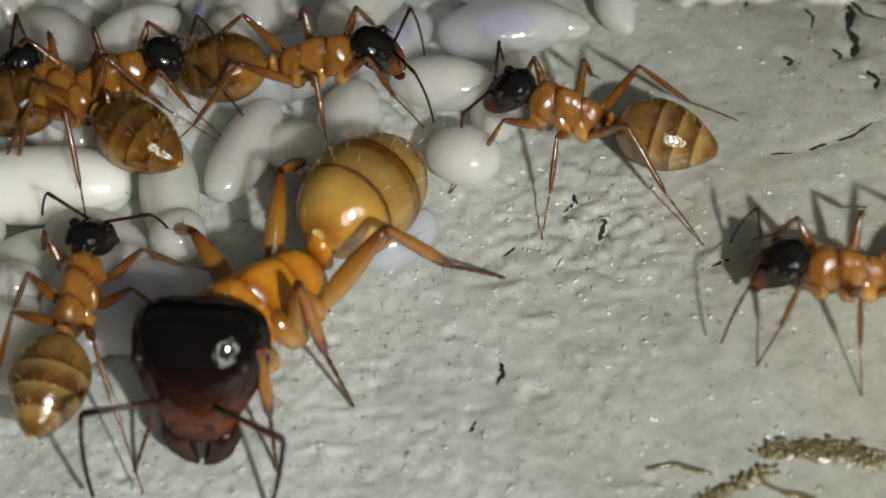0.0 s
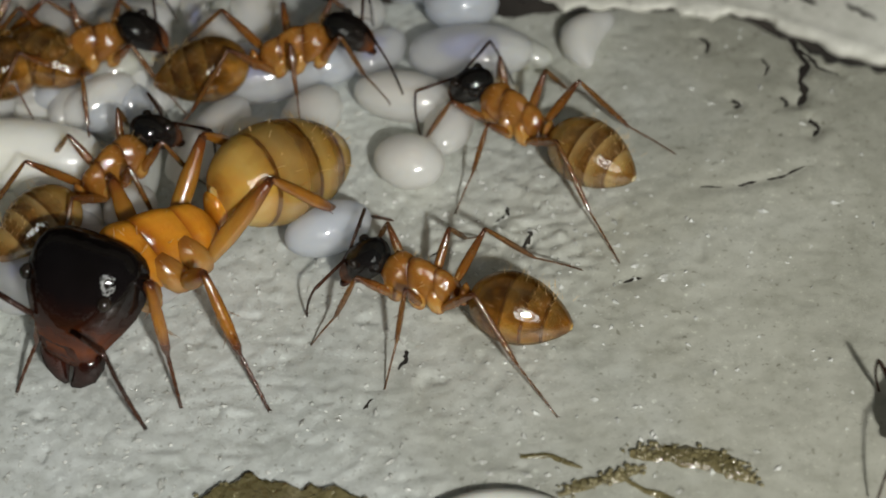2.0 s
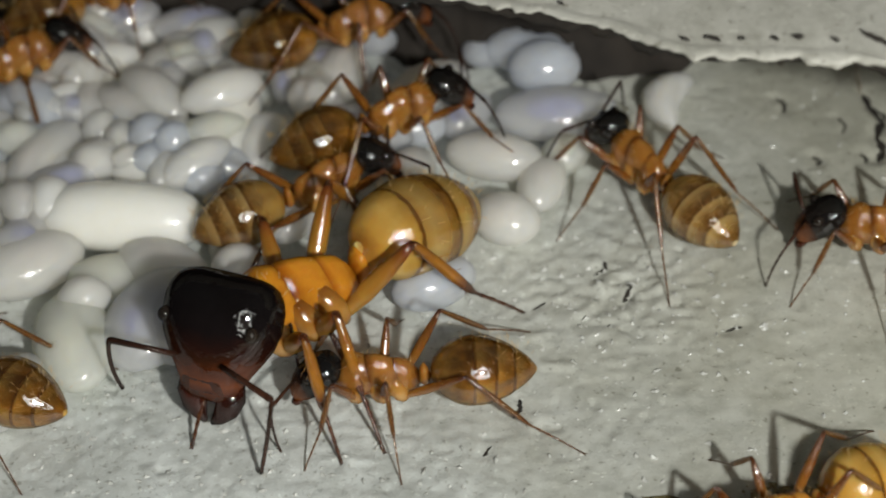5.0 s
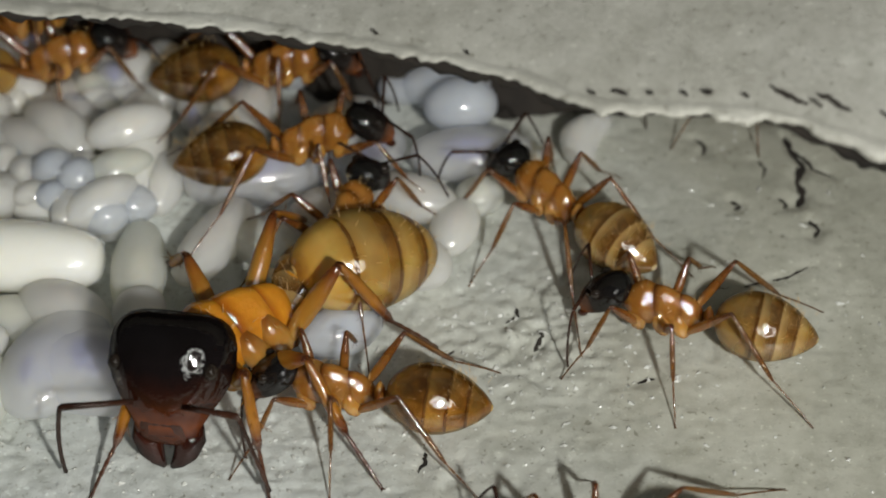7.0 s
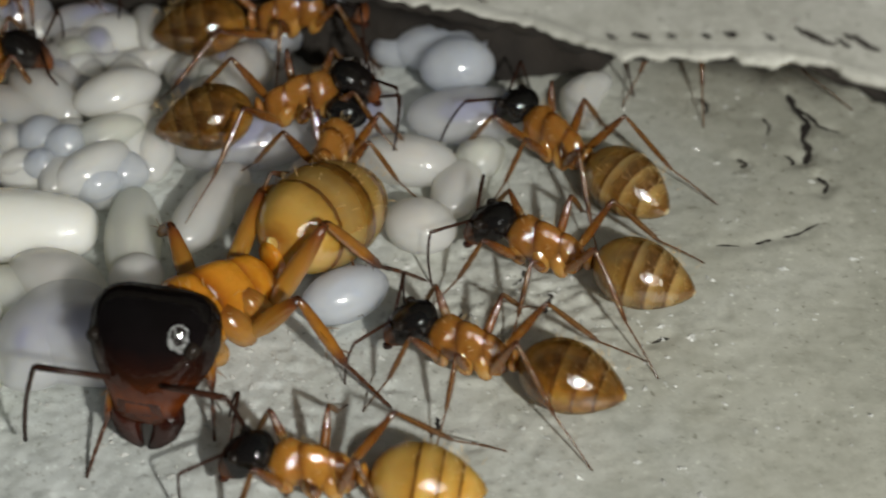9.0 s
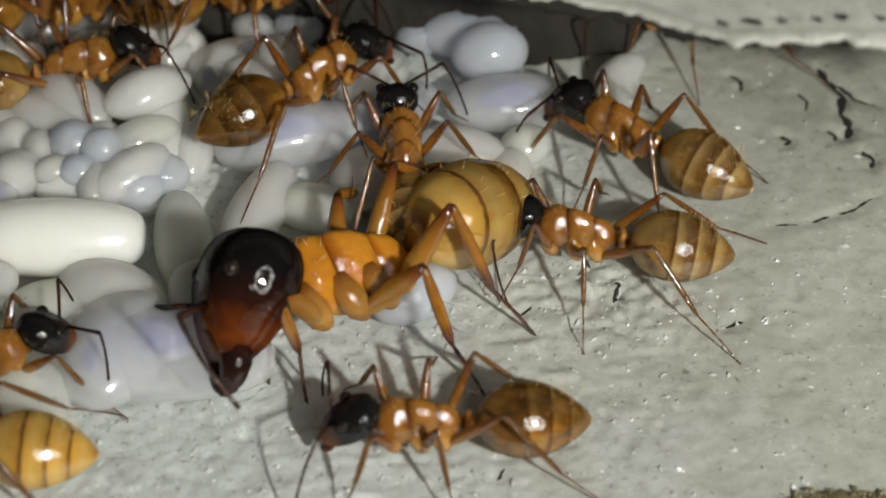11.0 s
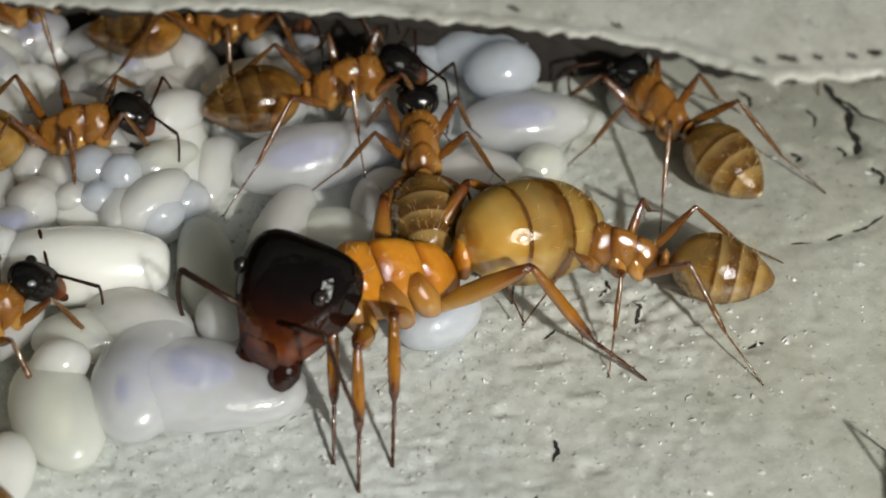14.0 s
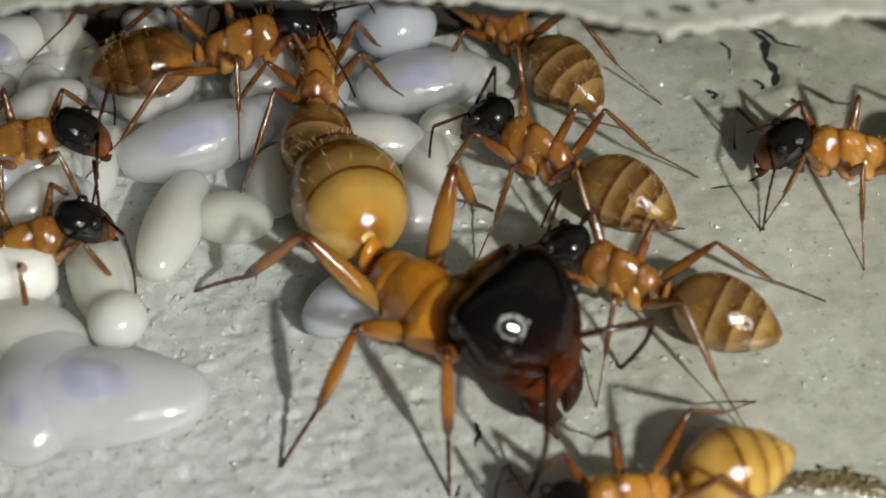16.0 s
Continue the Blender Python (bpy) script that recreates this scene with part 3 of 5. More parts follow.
for i, (x0, x1, off, w) in enumerate([(4.2, 4.4, 0.35, 0.06), (4.75, 5.1, 0.45, 0.08), (5.5, 5.65, 0.45, 0.05), (6.25, 6.4, 0.5, 0.07), (6.7, 6.95, 0.55, 0.09), (7.6, 7.75, 0.5, 0.05), (8.2, 9.0, 0.6, 0.09),
                                      (9.05, 9.3, 0.75, 0.06), (9.2, 9.9, 0.85, 0.11), (10.5, 11.1, 0.9, 0.06), (1.4, 1.5, 0.4, 0.07), (-0.8, -0.65, 0.5, 0.05)]):
    part("crack", f"ledge_crack_{i}", lambda x0=x0, x1=x1, off=off, w=w, i=i: ledge_crack(x0, x1, off, w, i), DEEP_SHADE, plaster_ledge)


def edge_shade():
    """A ragged near-black strip under the ledge edge, standing in for its shade."""
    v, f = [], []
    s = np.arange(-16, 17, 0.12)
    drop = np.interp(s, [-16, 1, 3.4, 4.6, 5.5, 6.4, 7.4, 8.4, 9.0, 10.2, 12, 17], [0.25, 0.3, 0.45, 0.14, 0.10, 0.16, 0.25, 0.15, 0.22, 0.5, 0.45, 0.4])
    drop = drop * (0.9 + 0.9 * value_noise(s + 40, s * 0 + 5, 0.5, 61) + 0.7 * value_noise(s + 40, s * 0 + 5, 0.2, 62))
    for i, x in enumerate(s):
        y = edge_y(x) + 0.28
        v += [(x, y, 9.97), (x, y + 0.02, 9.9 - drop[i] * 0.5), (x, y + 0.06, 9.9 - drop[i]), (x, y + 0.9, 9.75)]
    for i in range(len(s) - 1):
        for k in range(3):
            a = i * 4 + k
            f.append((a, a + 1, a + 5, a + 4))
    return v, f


part("soil_seam", "ledge_edge_shade", edge_shade, DEEP_SHADE, plaster_ledge, label="dark strip standing in for the shade under the edge")


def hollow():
    """An uneven near-black backing, added to darken the hollow under the ledge like deep shade."""
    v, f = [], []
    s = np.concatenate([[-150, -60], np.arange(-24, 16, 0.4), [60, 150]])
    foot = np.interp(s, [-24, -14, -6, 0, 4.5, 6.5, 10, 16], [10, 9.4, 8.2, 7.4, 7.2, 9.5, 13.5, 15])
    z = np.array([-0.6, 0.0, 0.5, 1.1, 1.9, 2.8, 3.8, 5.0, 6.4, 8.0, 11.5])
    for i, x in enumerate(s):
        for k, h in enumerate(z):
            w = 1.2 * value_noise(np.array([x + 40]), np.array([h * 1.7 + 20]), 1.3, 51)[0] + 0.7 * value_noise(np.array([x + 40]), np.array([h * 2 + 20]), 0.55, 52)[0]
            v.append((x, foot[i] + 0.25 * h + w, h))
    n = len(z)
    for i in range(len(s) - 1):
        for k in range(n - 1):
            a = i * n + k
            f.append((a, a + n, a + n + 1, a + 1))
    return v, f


back = new("wall_back", mesh_from("wall_back", *hollow(), DEEP_SHADE))
tagged(back, "dark uneven backing standing in for the shade deep in the hollow", "wall", kind="structure")


# ---- wet patches ----
def patch(line, width, lift, seed):
    """A low wet swelling along a line of points, uneven in width."""
    v, f = [], []
    pts = [Vector((x, y, 0)) for x, y in line]
    dense = []
    for a, b in zip(pts, pts[1:]):
        k = max(2, int((b - a).length / 0.12))
        dense += [a.lerp(b, i / k) for i in range(k)]
    dense.append(pts[-1])
    n = len(dense)
    rnd = np.random.RandomState(seed)
    wob = np.convolve(rnd.rand(n + 8), np.ones(4) / 4, "same")[4:4 + n] * 1.3 + 0.2
    cols = 9
    for i, p in enumerate(dense):
        d = (dense[min(i + 1, n - 1)] - dense[max(i - 1, 0)]).normalized()
        side = Vector((-d.y, d.x, 0))
        w = width * wob[i] * (math.sin(math.pi * (i + 0.6) / (n + 0.2)) ** 0.5)
        for c in range(cols):
            q = p + side * w * (c / (cols - 1) * 2 - 1)
            e = 1 - (c / (cols - 1) * 2 - 1) ** 2
            g = float(ground_height(np.array([q.x]), np.array([q.y]))[0])
            v.append((q.x, q.y, g - 0.03 + e ** 0.6 * lift * (0.6 + 0.8 * rnd.rand())))
    for i in range(n - 1):
        for c in range(cols - 1):
            a = i * cols + c
            f.append((a, a + cols, a + cols + 1, a + 1))
    return v, f


def puddle():
    """The broad wet patch at the front, with an uneven shore."""
    v, f = [], []
    shore = [(-40, -14.5), (-9.7, -12.9), (-7.8, -12.6), (-5.9, -12.2), (-4.6, -11.9), (-3.9, -11.2), (-3.6, -10.75), (-2.9, -10.5), (-2.0, -10.7), (-0.7, -10.75), (0.7, -11.1), (1.6, -11.6), (3.6, -12.6), (8, -13.6), (40, -16)]
    sx, sy = np.array([p[0] for p in shore], float), np.array([p[1] for p in shore], float)
    s = np.concatenate([[-40, -25, -16], np.arange(-14, 12, 0.11), [16, 25, 40]])
    top = np.interp(s, sx, sy) + 0.35 * value_noise(s + 40, s * 0 + 2, 0.6, 21) + 0.2 * value_noise(s + 40, s * 0 + 2, 0.25, 22)
    steps = [0, 0.06, 0.15, 0.3, 0.45, 0.6, 0.8, 1.0, 1.25, 1.5, 1.8, 2.2, 3, 5, 12, 30]
    rnd = np.random.RandomState(7)
    for i, x in enumerate(s):
        for k, d in enumerate(steps):
            y = top[i] - d
            g = float(ground_height(np.array([x]), np.array([y]))[0])
            lift = -0.05 if k == 0 else 0.10 + 0.10 * rnd.rand()
            v.append((x, y, g + lift))
    n = len(steps)
    for i in range(len(s) - 1):
        for k in range(n - 1):
            a = i * n + k
            f.append((a, a + 1, a + n + 1, a + n))
    return v, f


def wet(build, label):
    ob = new("wet_patch", mesh_from("wet_patch", *build, MUD))
    return tagged(ob, label, "puddle", kind="stuff")


wet(puddle(), "glistening olive wet mud on grey plaster")
wet(patch([(3.6, -9.5), (4.3, -9.4), (5.1, -9.75)], 0.16, 0.08, 31), "thin smear of wet mud on plaster")
wet(patch([(6.2, -9.2), (7.1, -9.15), (8.3, -9.3), (9.2, -9.85)], 0.42, 0.12, 32), "glistening smear of wet mud on plaster")
wet(patch([(6.6, -9.6), (6.0, -9.9), (5.2, -10.2), (4.6, -10.6)], 0.22, 0.10, 33), "forked smear of wet mud on plaster")
wet(patch([(6.0, -9.9), (6.6, -10.3), (7.3, -10.5)], 0.14, 0.08, 34), "thin smear of wet mud on plaster")
wet(patch([(5.4, -11.2), (6.9, -11.1), (8.4, -11.3), (9.8, -11.1)], 0.30, 0.10, 35), "glistening smear of wet mud on plaster")


def droplets(lines, seed, per):
    """Small beads of water on the wet patches."""
    rnd = random.Random(seed)
    out = []
    for (ax, ay), (bx, by), w in lines:
        for _ in range(int(per * math.hypot(bx - ax, by - ay)) + 1):
            t = rnd.random()
            x, y = ax + (bx - ax) * t + rnd.uniform(-w, w), ay + (by - ay) * t + rnd.uniform(-w, w)
            r = 0.02 + 0.055 * rnd.random() ** 2
            out.append(moved(egg(2.3 * r, r * rnd.uniform(0.8, 1.2), r * 0.7, n=6, seg=8), Matrix.Translation((x, y, ground_at(x, y) + 0.07)) @ Matrix.Rotation(rnd.uniform(0, 3), 4, "Z")))
    return joined(*out)


def ground_at(x, y):
    return float(ground_height(np.array([x]), np.array([y]))[0])


m_, n_, l_, b_ = material("water_bead", 0.16, coat=1.0, spec=1.0)
l_.new(ramp(n_, l_, noise_tex(n_, l_, 2.0, 2), [(0.3, (0.14, 0.12, 0.055)), (0.7, (0.22, 0.19, 0.10))]), b_.inputs["Base Color"])
beads = new("water_beads", mesh_from("water_beads", *droplets([((6.2, -9.2), (7.1, -9.15), 0.25), ((7.1, -9.15), (8.3, -9.3), 0.32), ((8.3, -9.3), (9.2, -9.85), 0.3), ((6.6, -9.6), (4.6, -10.6), 0.18), ((5.4, -11.2), (9.8, -11.1), 0.2),
                                                                  ((-9, -13.2), (-4, -12.3), 0.4), ((-4, -11.6), (1.4, -11.7), 0.45), ((-3.5, -10.95), (0.5, -11.3), 0.2), ((-4, -12.5), (1.4, -12.6), 0.5)], 41, 40), m_))
tagged(beads, "small glistening beads of water on wet mud", "water", kind="stuff")


def shell():
    """A bent rim of shell lying hollow side up."""
    v, f = [], []
    n, cols = 40, 10
    for i in range(n):
        a = radians(198 - 215 * i / (n - 1))
        for c in range(cols):
            t = 2 * math.pi * c / cols
            w = (0.32 + 0.16 * math.sin(math.pi * i / (n - 1))) * (0.55 + 0.45 * min(1, 5 * min(i, n - 1 - i) / n))
            r = 2.1 + w * math.cos(t)
            v.append((r * math.cos(a) * 1.05, r * math.sin(a), 0.34 + 0.32 * math.sin(t) + 0.08 * math.sin(a)))
    for i in range(n - 1):
        for c in range(cols):
            a, b = i * cols + c, i * cols + (c + 1) % cols
            f.append((a, b, b + cols, a + cols))
    f.append(tuple(reversed(range(cols))))
    f.append(tuple(range(len(v) - cols, len(v))))
    return v, f


def bowl():
    v, f = [(0, 0, 0.06)], []
    for k in range(1, 7):
        for j in range(28):
            a = 2 * math.pi * j / 28
            r = 2.15 * k / 6
            v.append((r * math.cos(a) * 1.05, r * math.sin(a), 0.06 + 0.4 * (k / 6) ** 3))
    for j in range(28):
        f.append((0, 1 + j, 1 + (j + 1) % 28))
    for k in range(5):
        for j in range(28):
            a, b = 1 + k * 28 + j, 1 + k * 28 + (j + 1) % 28
            f.append((a, a + 28, b + 28, b))
    return v, f


shell_ring = new("shell")
shell_ring.matrix_basis = at(3.5, -13.3, -0.05)
tagged(shell_ring, "white bent shell fragment with a dull hollow, lying on wet mud", "shell")
part("rim", "shell_rim", shell, SHELL, shell_ring)
part("hollow", "shell_bowl", bowl, DULL_GREY, shell_ring, label="dull grey hollow of the shell")


def crumbs(count, seed):
    """Loose grains and flakes of plaster, thickest on the rough ground."""
    rnd = random.Random(seed)
    v, f = [], []
    while count > 0:
        x, y = rnd.uniform(-12, 13), rnd.uniform(-12, 7)
        thick = 0.10 + 0.55 / (1 + math.exp((x - 3.0) / 1.8)) + 0.9 * math.exp(-(((x - 3.4) / 2.8) ** 2 + ((y + 2.4) / 2.2) ** 2))
        if rnd.random() > thick:
            continue
        count -= 1
        r = 0.018 + 0.075 * rnd.random() ** 4
        z = ground_at(x, y) + r * 0.15
        turn, long_, flat = rnd.uniform(0, math.pi), rnd.uniform(1.0, 2.2), rnd.uniform(0.4, 0.9)
        k = len(v)
        for a, b, c in ((1, 0, 0), (0.2, 1, 0), (-1, 0.1, 0), (0, -1, 0), (rnd.uniform(-0.4, 0.4), rnd.uniform(-0.4, 0.4), 1)):
            p, q = a * r * long_ * rnd.uniform(0.7, 1.2), b * r * rnd.uniform(0.7, 1.2)
            v.append((x + p * math.cos(turn) - q * math.sin(turn), y + p * math.sin(turn) + q * math.cos(turn), z + c * r * flat - (0.02 if not c else 0)))
        f += [(k, k + 1, k + 4), (k + 1, k + 2, k + 4), (k + 2, k + 3, k + 4), (k + 3, k, k + 4)]
    return v, f


grit = new("plaster_crumbs", mesh_from("plaster_crumbs", *crumbs(5200, 77), plaster("crumb_plaster", (0.38, 0.385, 0.36), (0.46, 0.465, 0.44), (0.54, 0.55, 0.53), relief=0.3, coat=0.1), smooth=False))
tagged(grit, "fine loose crumbs of pale plaster on the ground", "crumbs", kind="stuff")


# ---- brood ----
def pupa(name, x, y, turn, L, w, h, mat, label, lift=0.0, tilt=0.0, **shape):
    """A cocoon, or a clear-skinned grub with its gut inside."""
    thing = new(name, mesh_from(name, *outward(egg(L, w / 2, h / 2, **shape)), mat))
    thing.matrix_basis = at(x, y, ground_at(x, y) - 0.06 + lift, 0, tilt, turn)
    tagged(thing, label, "pupa" if name == "pupa" else "larva", group="ant brood")
    if mat.name in GUTS:
        rnd = random.Random(f"{x} {y}")
        inner = new("gut", mesh_from("gut", *outward(egg(L * 0.50, w * 0.24, h * 0.26, blunt=0.5)), GUTS[mat.name]))
        inner.parent, inner.matrix_basis = thing, at(rnd.uniform(-0.10, 0.10) * L, rnd.uniform(-0.08, 0.08) * w, h * 0.43)
        tagged(inner, "cloudy gut showing through the skin")
    return thing


pupa("pupa", -11.2, -0.6, -2, 4.7, 2.15, 1.95, CREAM, "large opaque cream cocoon lying on the plaster", blunt=0.24, n=23)
pupa("larva", -11.45, -3.9, 20, 1.5, 1.25, 1.2, WHITE, "small round white larva among the brood", lift=0.5)
pupa("larva", -11.5, -5.2, 110, 3.6, 2.2, 1.5, GREEN, "greenish half-clear larva with glossy skin", blunt=0.44)
pupa("larva", -9.4, -4.3, 70, 3.9, 2.6, 1.7, SPOTTED, "grey half-clear larva with a dark blue gut", blunt=0.44)
pupa("pupa", -8.8, 4.3, 100, 4.8, 1.8, 1.7, CREAM, "upright-lying white cocoon among the brood", blunt=0.36)
pupa("pupa", -11.6, 3.9, 150, 4.0, 1.9, 1.7, CLEAR, "half-clear pupa with a dark gut showing", blunt=0.44)
pupa("larva", -2.1, -2.7, 30, 2.4, 1.5, 1.4, BLUE, "bluish half-clear larva on bare plaster", blunt=0.44)
pupa("larva", -5.2, 3.2, 15, 4.2, 2.0, 1.7, SPOTTED, "bluish long larva with a dark gut", blunt=0.36)
pupa("larva", -0.8, 2.6, -10, 2.9, 1.6, 1.4, CLEAR, "half-clear larva with a dark gut", blunt=0.44)
pupa("larva", 0.45, 6.4, 10, 2.2, 1.8, 1.7, BLUE, "round bluish glossy larva under the ledge", blunt=0.44, lift=0.2)
pupa("larva", 2.0, 5.0, -15, 2.6, 1.1, 1.0, GREEN, "slim greenish larva beside the ledge", blunt=0.44)
pupa("larva", 4.0, 5.6, 75, 2.3, 1.2, 1.1, WHITE, "hooked pale larva with ringed skin", blunt=0.36, bend=-0.5, folds=6, fold=0.03)
pupa("larva", -0.3, 0.0, -20, 2.0, 1.7, 1.4, CLEAR, "short half-clear cream larva lying on the plaster", blunt=0.44)
pupa("larva", -8.1, -4.6, -8, 5.2, 2.7, 1.7, SPOTTED, "large pale larva with a blue gut showing", blunt=0.33, taper=-0.3)
pupa("pupa", -7.9, -0.7, 98, 3.9, 1.55, 1.3, GREEN, "greenish half-clear pupa with a white head end", blunt=0.4)
pupa("larva", -7.5, -2.5, 60, 1.6, 1.4, 1.3, WHITE, "small white larva against a longer pupa", lift=0.3)
pupa("pupa", -6.0, 0.5, 68, 3.5, 1.5, 1.3, CLEAR, "half-clear pupa with a brown gut", blunt=0.33)
pupa("pupa", -10.2, 1.9, 10, 3.6, 1.7, 1.5, CREAM, "smooth cream cocoon half covered by others", blunt=0.33)
pupa("larva", -9.0, 4.2, 30, 2.6, 1.5, 1.3, WHITE, "white larva crossing another", lift=1.0)
pupa("larva", 0.9, 4.6, 5, 3.6, 1.9, 1.5, SPOTTED, "pale larva with a dark blue gut near the ledge", blunt=0.36)
pupa("larva", -13.4, -2.4, 35, 3.2, 2.0, 1.6, CLEAR, "half-clear larva with a grey gut", blunt=0.44)
pupa("larva", -9.6, -2.4, -25, 2.9, 1.8, 1.5, CLEAR, "half-clear glossy larva on the plaster", blunt=0.44)
pupa("larva", -13.0, -7.2, 60, 3.0, 1.9, 1.5, WHITE, "pale larva at the edge of the brood", blunt=0.44)
pupa("larva", -10.1, 2.2, 40, 1.3, 1.2, 1.2, BLUE, "tiny round bluish larva", lift=0.8)
pupa("larva", -8.6, 1.7, 0, 1.6, 1.3, 1.2, BLUE, "tiny bluish larva between cocoons", lift=0.3)
pupa("larva", -12.3, 1.9, 15, 1.5, 1.2, 1.2, CLEAR, "tiny clear larva between cocoons", lift=0.4)
pupa("larva", -11.5, 5.9, 85, 3.2, 1.5, 1.4, WHITE, "white larva at the back of the brood", blunt=0.44)
pupa("larva", -14.0, 2.0, 70, 3.4, 1.8, 1.6, CLEAR, "half-clear larva with a dark gut", blunt=0.44)
pupa("larva", -6.5, 6.4, 5, 3.2, 1.8, 1.6, WHITE, "pale larva under the ledge", blunt=0.44)
pupa("larva", -3.0, 5.6, 40, 2.8, 1.7, 1.5, CLEAR, "half-clear larva under the ledge", blunt=0.44)
pupa("larva", 1.2, 3.0, 30, 1.5, 1.3, 1.1, GREEN, "tiny greenish larva on the plaster", blunt=0.44)
pupa("larva", -3.3, 1.6, 70, 2.4, 1.6, 1.3, CLEAR, "half-clear larva between the ants", blunt=0.44)
pupa("larva", -4.6, 0.6, -15, 2.2, 1.5, 1.2, GREEN, "greenish clear larva between the ants", blunt=0.44)
pupa("larva", -13.6, 6.3, 20, 3.4, 1.8, 1.6, CREAM, "cream cocoon at the back of the brood", blunt=0.36)
pupa("larva", -9.3, 7.6, -20, 3.6, 1.8, 1.6, CREAM, "cream cocoon deep under the ledge", blunt=0.36)
pupa("larva", -10.95, -2.6, 4, 2.7, 1.6, 1.2, GREEN, "pale greenish larva against the large cocoon", blunt=0.4)
pupa("larva", -13.7, 1.6, 4, 1.5, 1.25, 1.2, WHITE, "short folded white larva among the brood", blunt=0.42, folds=4, fold=0.05, lift=0.2)
pupa("larva", -13.2, 4.2, -71, 2.2, 1.4, 1.3, CLEAR, "curled half-clear larva with ringed skin", blunt=0.4, bend=0.5, folds=7, fold=0.035, lift=0.3)
pupa("larva", -11.15, 4.4, -45, 3.0, 1.55, 1.4, CLEAR, "long half-clear larva with a reddish gut", blunt=0.42, lift=0.6)
pupa("larva", -11.8, 2.6, -78, 1.5, 1.0, 1.0, WHITE, "small white larva between larger ones", lift=0.6)
pupa("larva", -10.7, 1.6, 4, 1.15, 1.0, 1.0, BLUE, "tiny round bluish larva beside a cocoon", lift=0.7)
pupa("larva", -9.2, 1.1, 4, 1.5, 1.2, 1.1, BLUE, "tiny round bluish larva beside a cocoon", lift=0.5)
pupa("larva", 0.1, 7.7, -3, 3.3, 1.9, 1.6, BLUE, "large bluish larva deep under the ledge", blunt=0.4)
pupa("larva", -1.2, 7.9, 20, 2.0, 1.3, 1.2, BLUE, "blue-grey larva deep under the ledge", blunt=0.42)
pupa("larva", 0.6, 1.7, 80, 2.2, 1.4, 1.1, CLEAR, "pale half-clear larva on bare plaster", blunt=0.42)
pupa("larva", -3.4, 3.9, 10, 2.2, 1.4, 1.3, BLUE, "bluish larva behind the large ant", blunt=0.42)
pupa("larva", -1.8, 4.6, 60, 2.0, 1.3, 1.2, SPOTTED, "pale larva with a dark gut behind the ants", blunt=0.42)
litter = random.Random(12)
KEPT = [(-11.2, -0.6, 1.9), (-8.8, 4.3, 1.5), (-9.4, -4.3, 1.6), (-8.1, -4.6, 2.2), (-11.5, -5.2, 1.7), (-7.9, -0.7, 1.8), (-6.0, 0.5, 1.7), (-7.2, 0.8, 1.5), (-5.2, 3.2, 1.9)]
for i in range(190):
    x, y = litter.uniform(-17.0, -4.8), litter.uniform(-2.2, 8.8)
    if (x > -7 and y < 1.5) or any(math.hypot(x - kx, y - ky) < kr for kx, ky, kr in KEPT) or i > 168:
        continue
    mat, tone = litter.choice([(CLEAR, "half-clear"), (CLEAR, "half-clear"), (BLUE, "bluish"), (WHITE, "white"), (WHITE, "white"), (GREEN, "greenish"), (SPOTTED, "grey"), (CREAM, "cream")])
    L = litter.choice([litter.uniform(1.0, 1.7), litter.uniform(1.0, 1.7), litter.uniform(1.8, 2.8)])
    ringed = litter.random() < 0.45
    w = L * (litter.uniform(0.75, 0.95) if L < 1.75 else litter.uniform(0.5, 0.65))
    pupa("larva", x, y, litter.uniform(0, 180), L, w, w * 0.92, mat, f"small {tone} larva {'with ringed skin ' if ringed else ''}packed among the brood", lift=litter.uniform(-0.1, 0.75), tilt=litter.uniform(-14, 14),
         blunt=litter.uniform(0.40, 0.5), bend=litter.choice([0, 0, 0.25, -0.25]) * L / 2, folds=7 if ringed and L > 1.75 else 0, fold=0.03)


# ---- ants ----
def tergites(L, R, squash, marks, mat_bands, key, parent, tip=0.25):
    def radius(u):
        u = min(1.0, max(0.0, u))
        return R * max(0.015, math.sin(math.pi * u ** (0.90 if tip < 0.1 else 0.80))) ** (0.50 if tip < 0.1 else 0.58) * (1 - tip * u ** 4)
    for k, (a, b) in enumerate(zip(marks, marks[1:])):
        def build(a=a, b=b, k=k):
            rings = []
            n = 14 if k == 0 or b > 0.9 else 7
            for i in range(n):
                w = (i / (n - 1)) ** (2.2 if k == 0 else 1.0)
                if b > 0.9:
                    w = 1 - (1 - i / (n - 1)) ** 2.0
                u = a + (min(b + 0.03, 0.9995) - a) * w
                r = radius(u) * (1.012 + 0.022 * w)
                if i == n - 1:
                    r *= 0.985
                rings.append((-u * L, 0, r, r * squash))
            v, f = loft(list(reversed(rings)), 24, caps=False)
            return v, f
        part("gaster_segment", f"{key}_tergite_{k}", build, mat_bands[min(k, len(mat_bands) - 1)], parent)
    def core():
        rings = [(-u * L, 0, radius(u) * 0.955, radius(u) * 0.955 * squash) for u in [0.002, 0.02, 0.06, 0.12, 0.2, 0.3, 0.4, 0.5, 0.6, 0.7, 0.8, 0.88, 0.94, 0.98, 0.999]]
        return loft(list(reversed(rings)), 24)
    return core


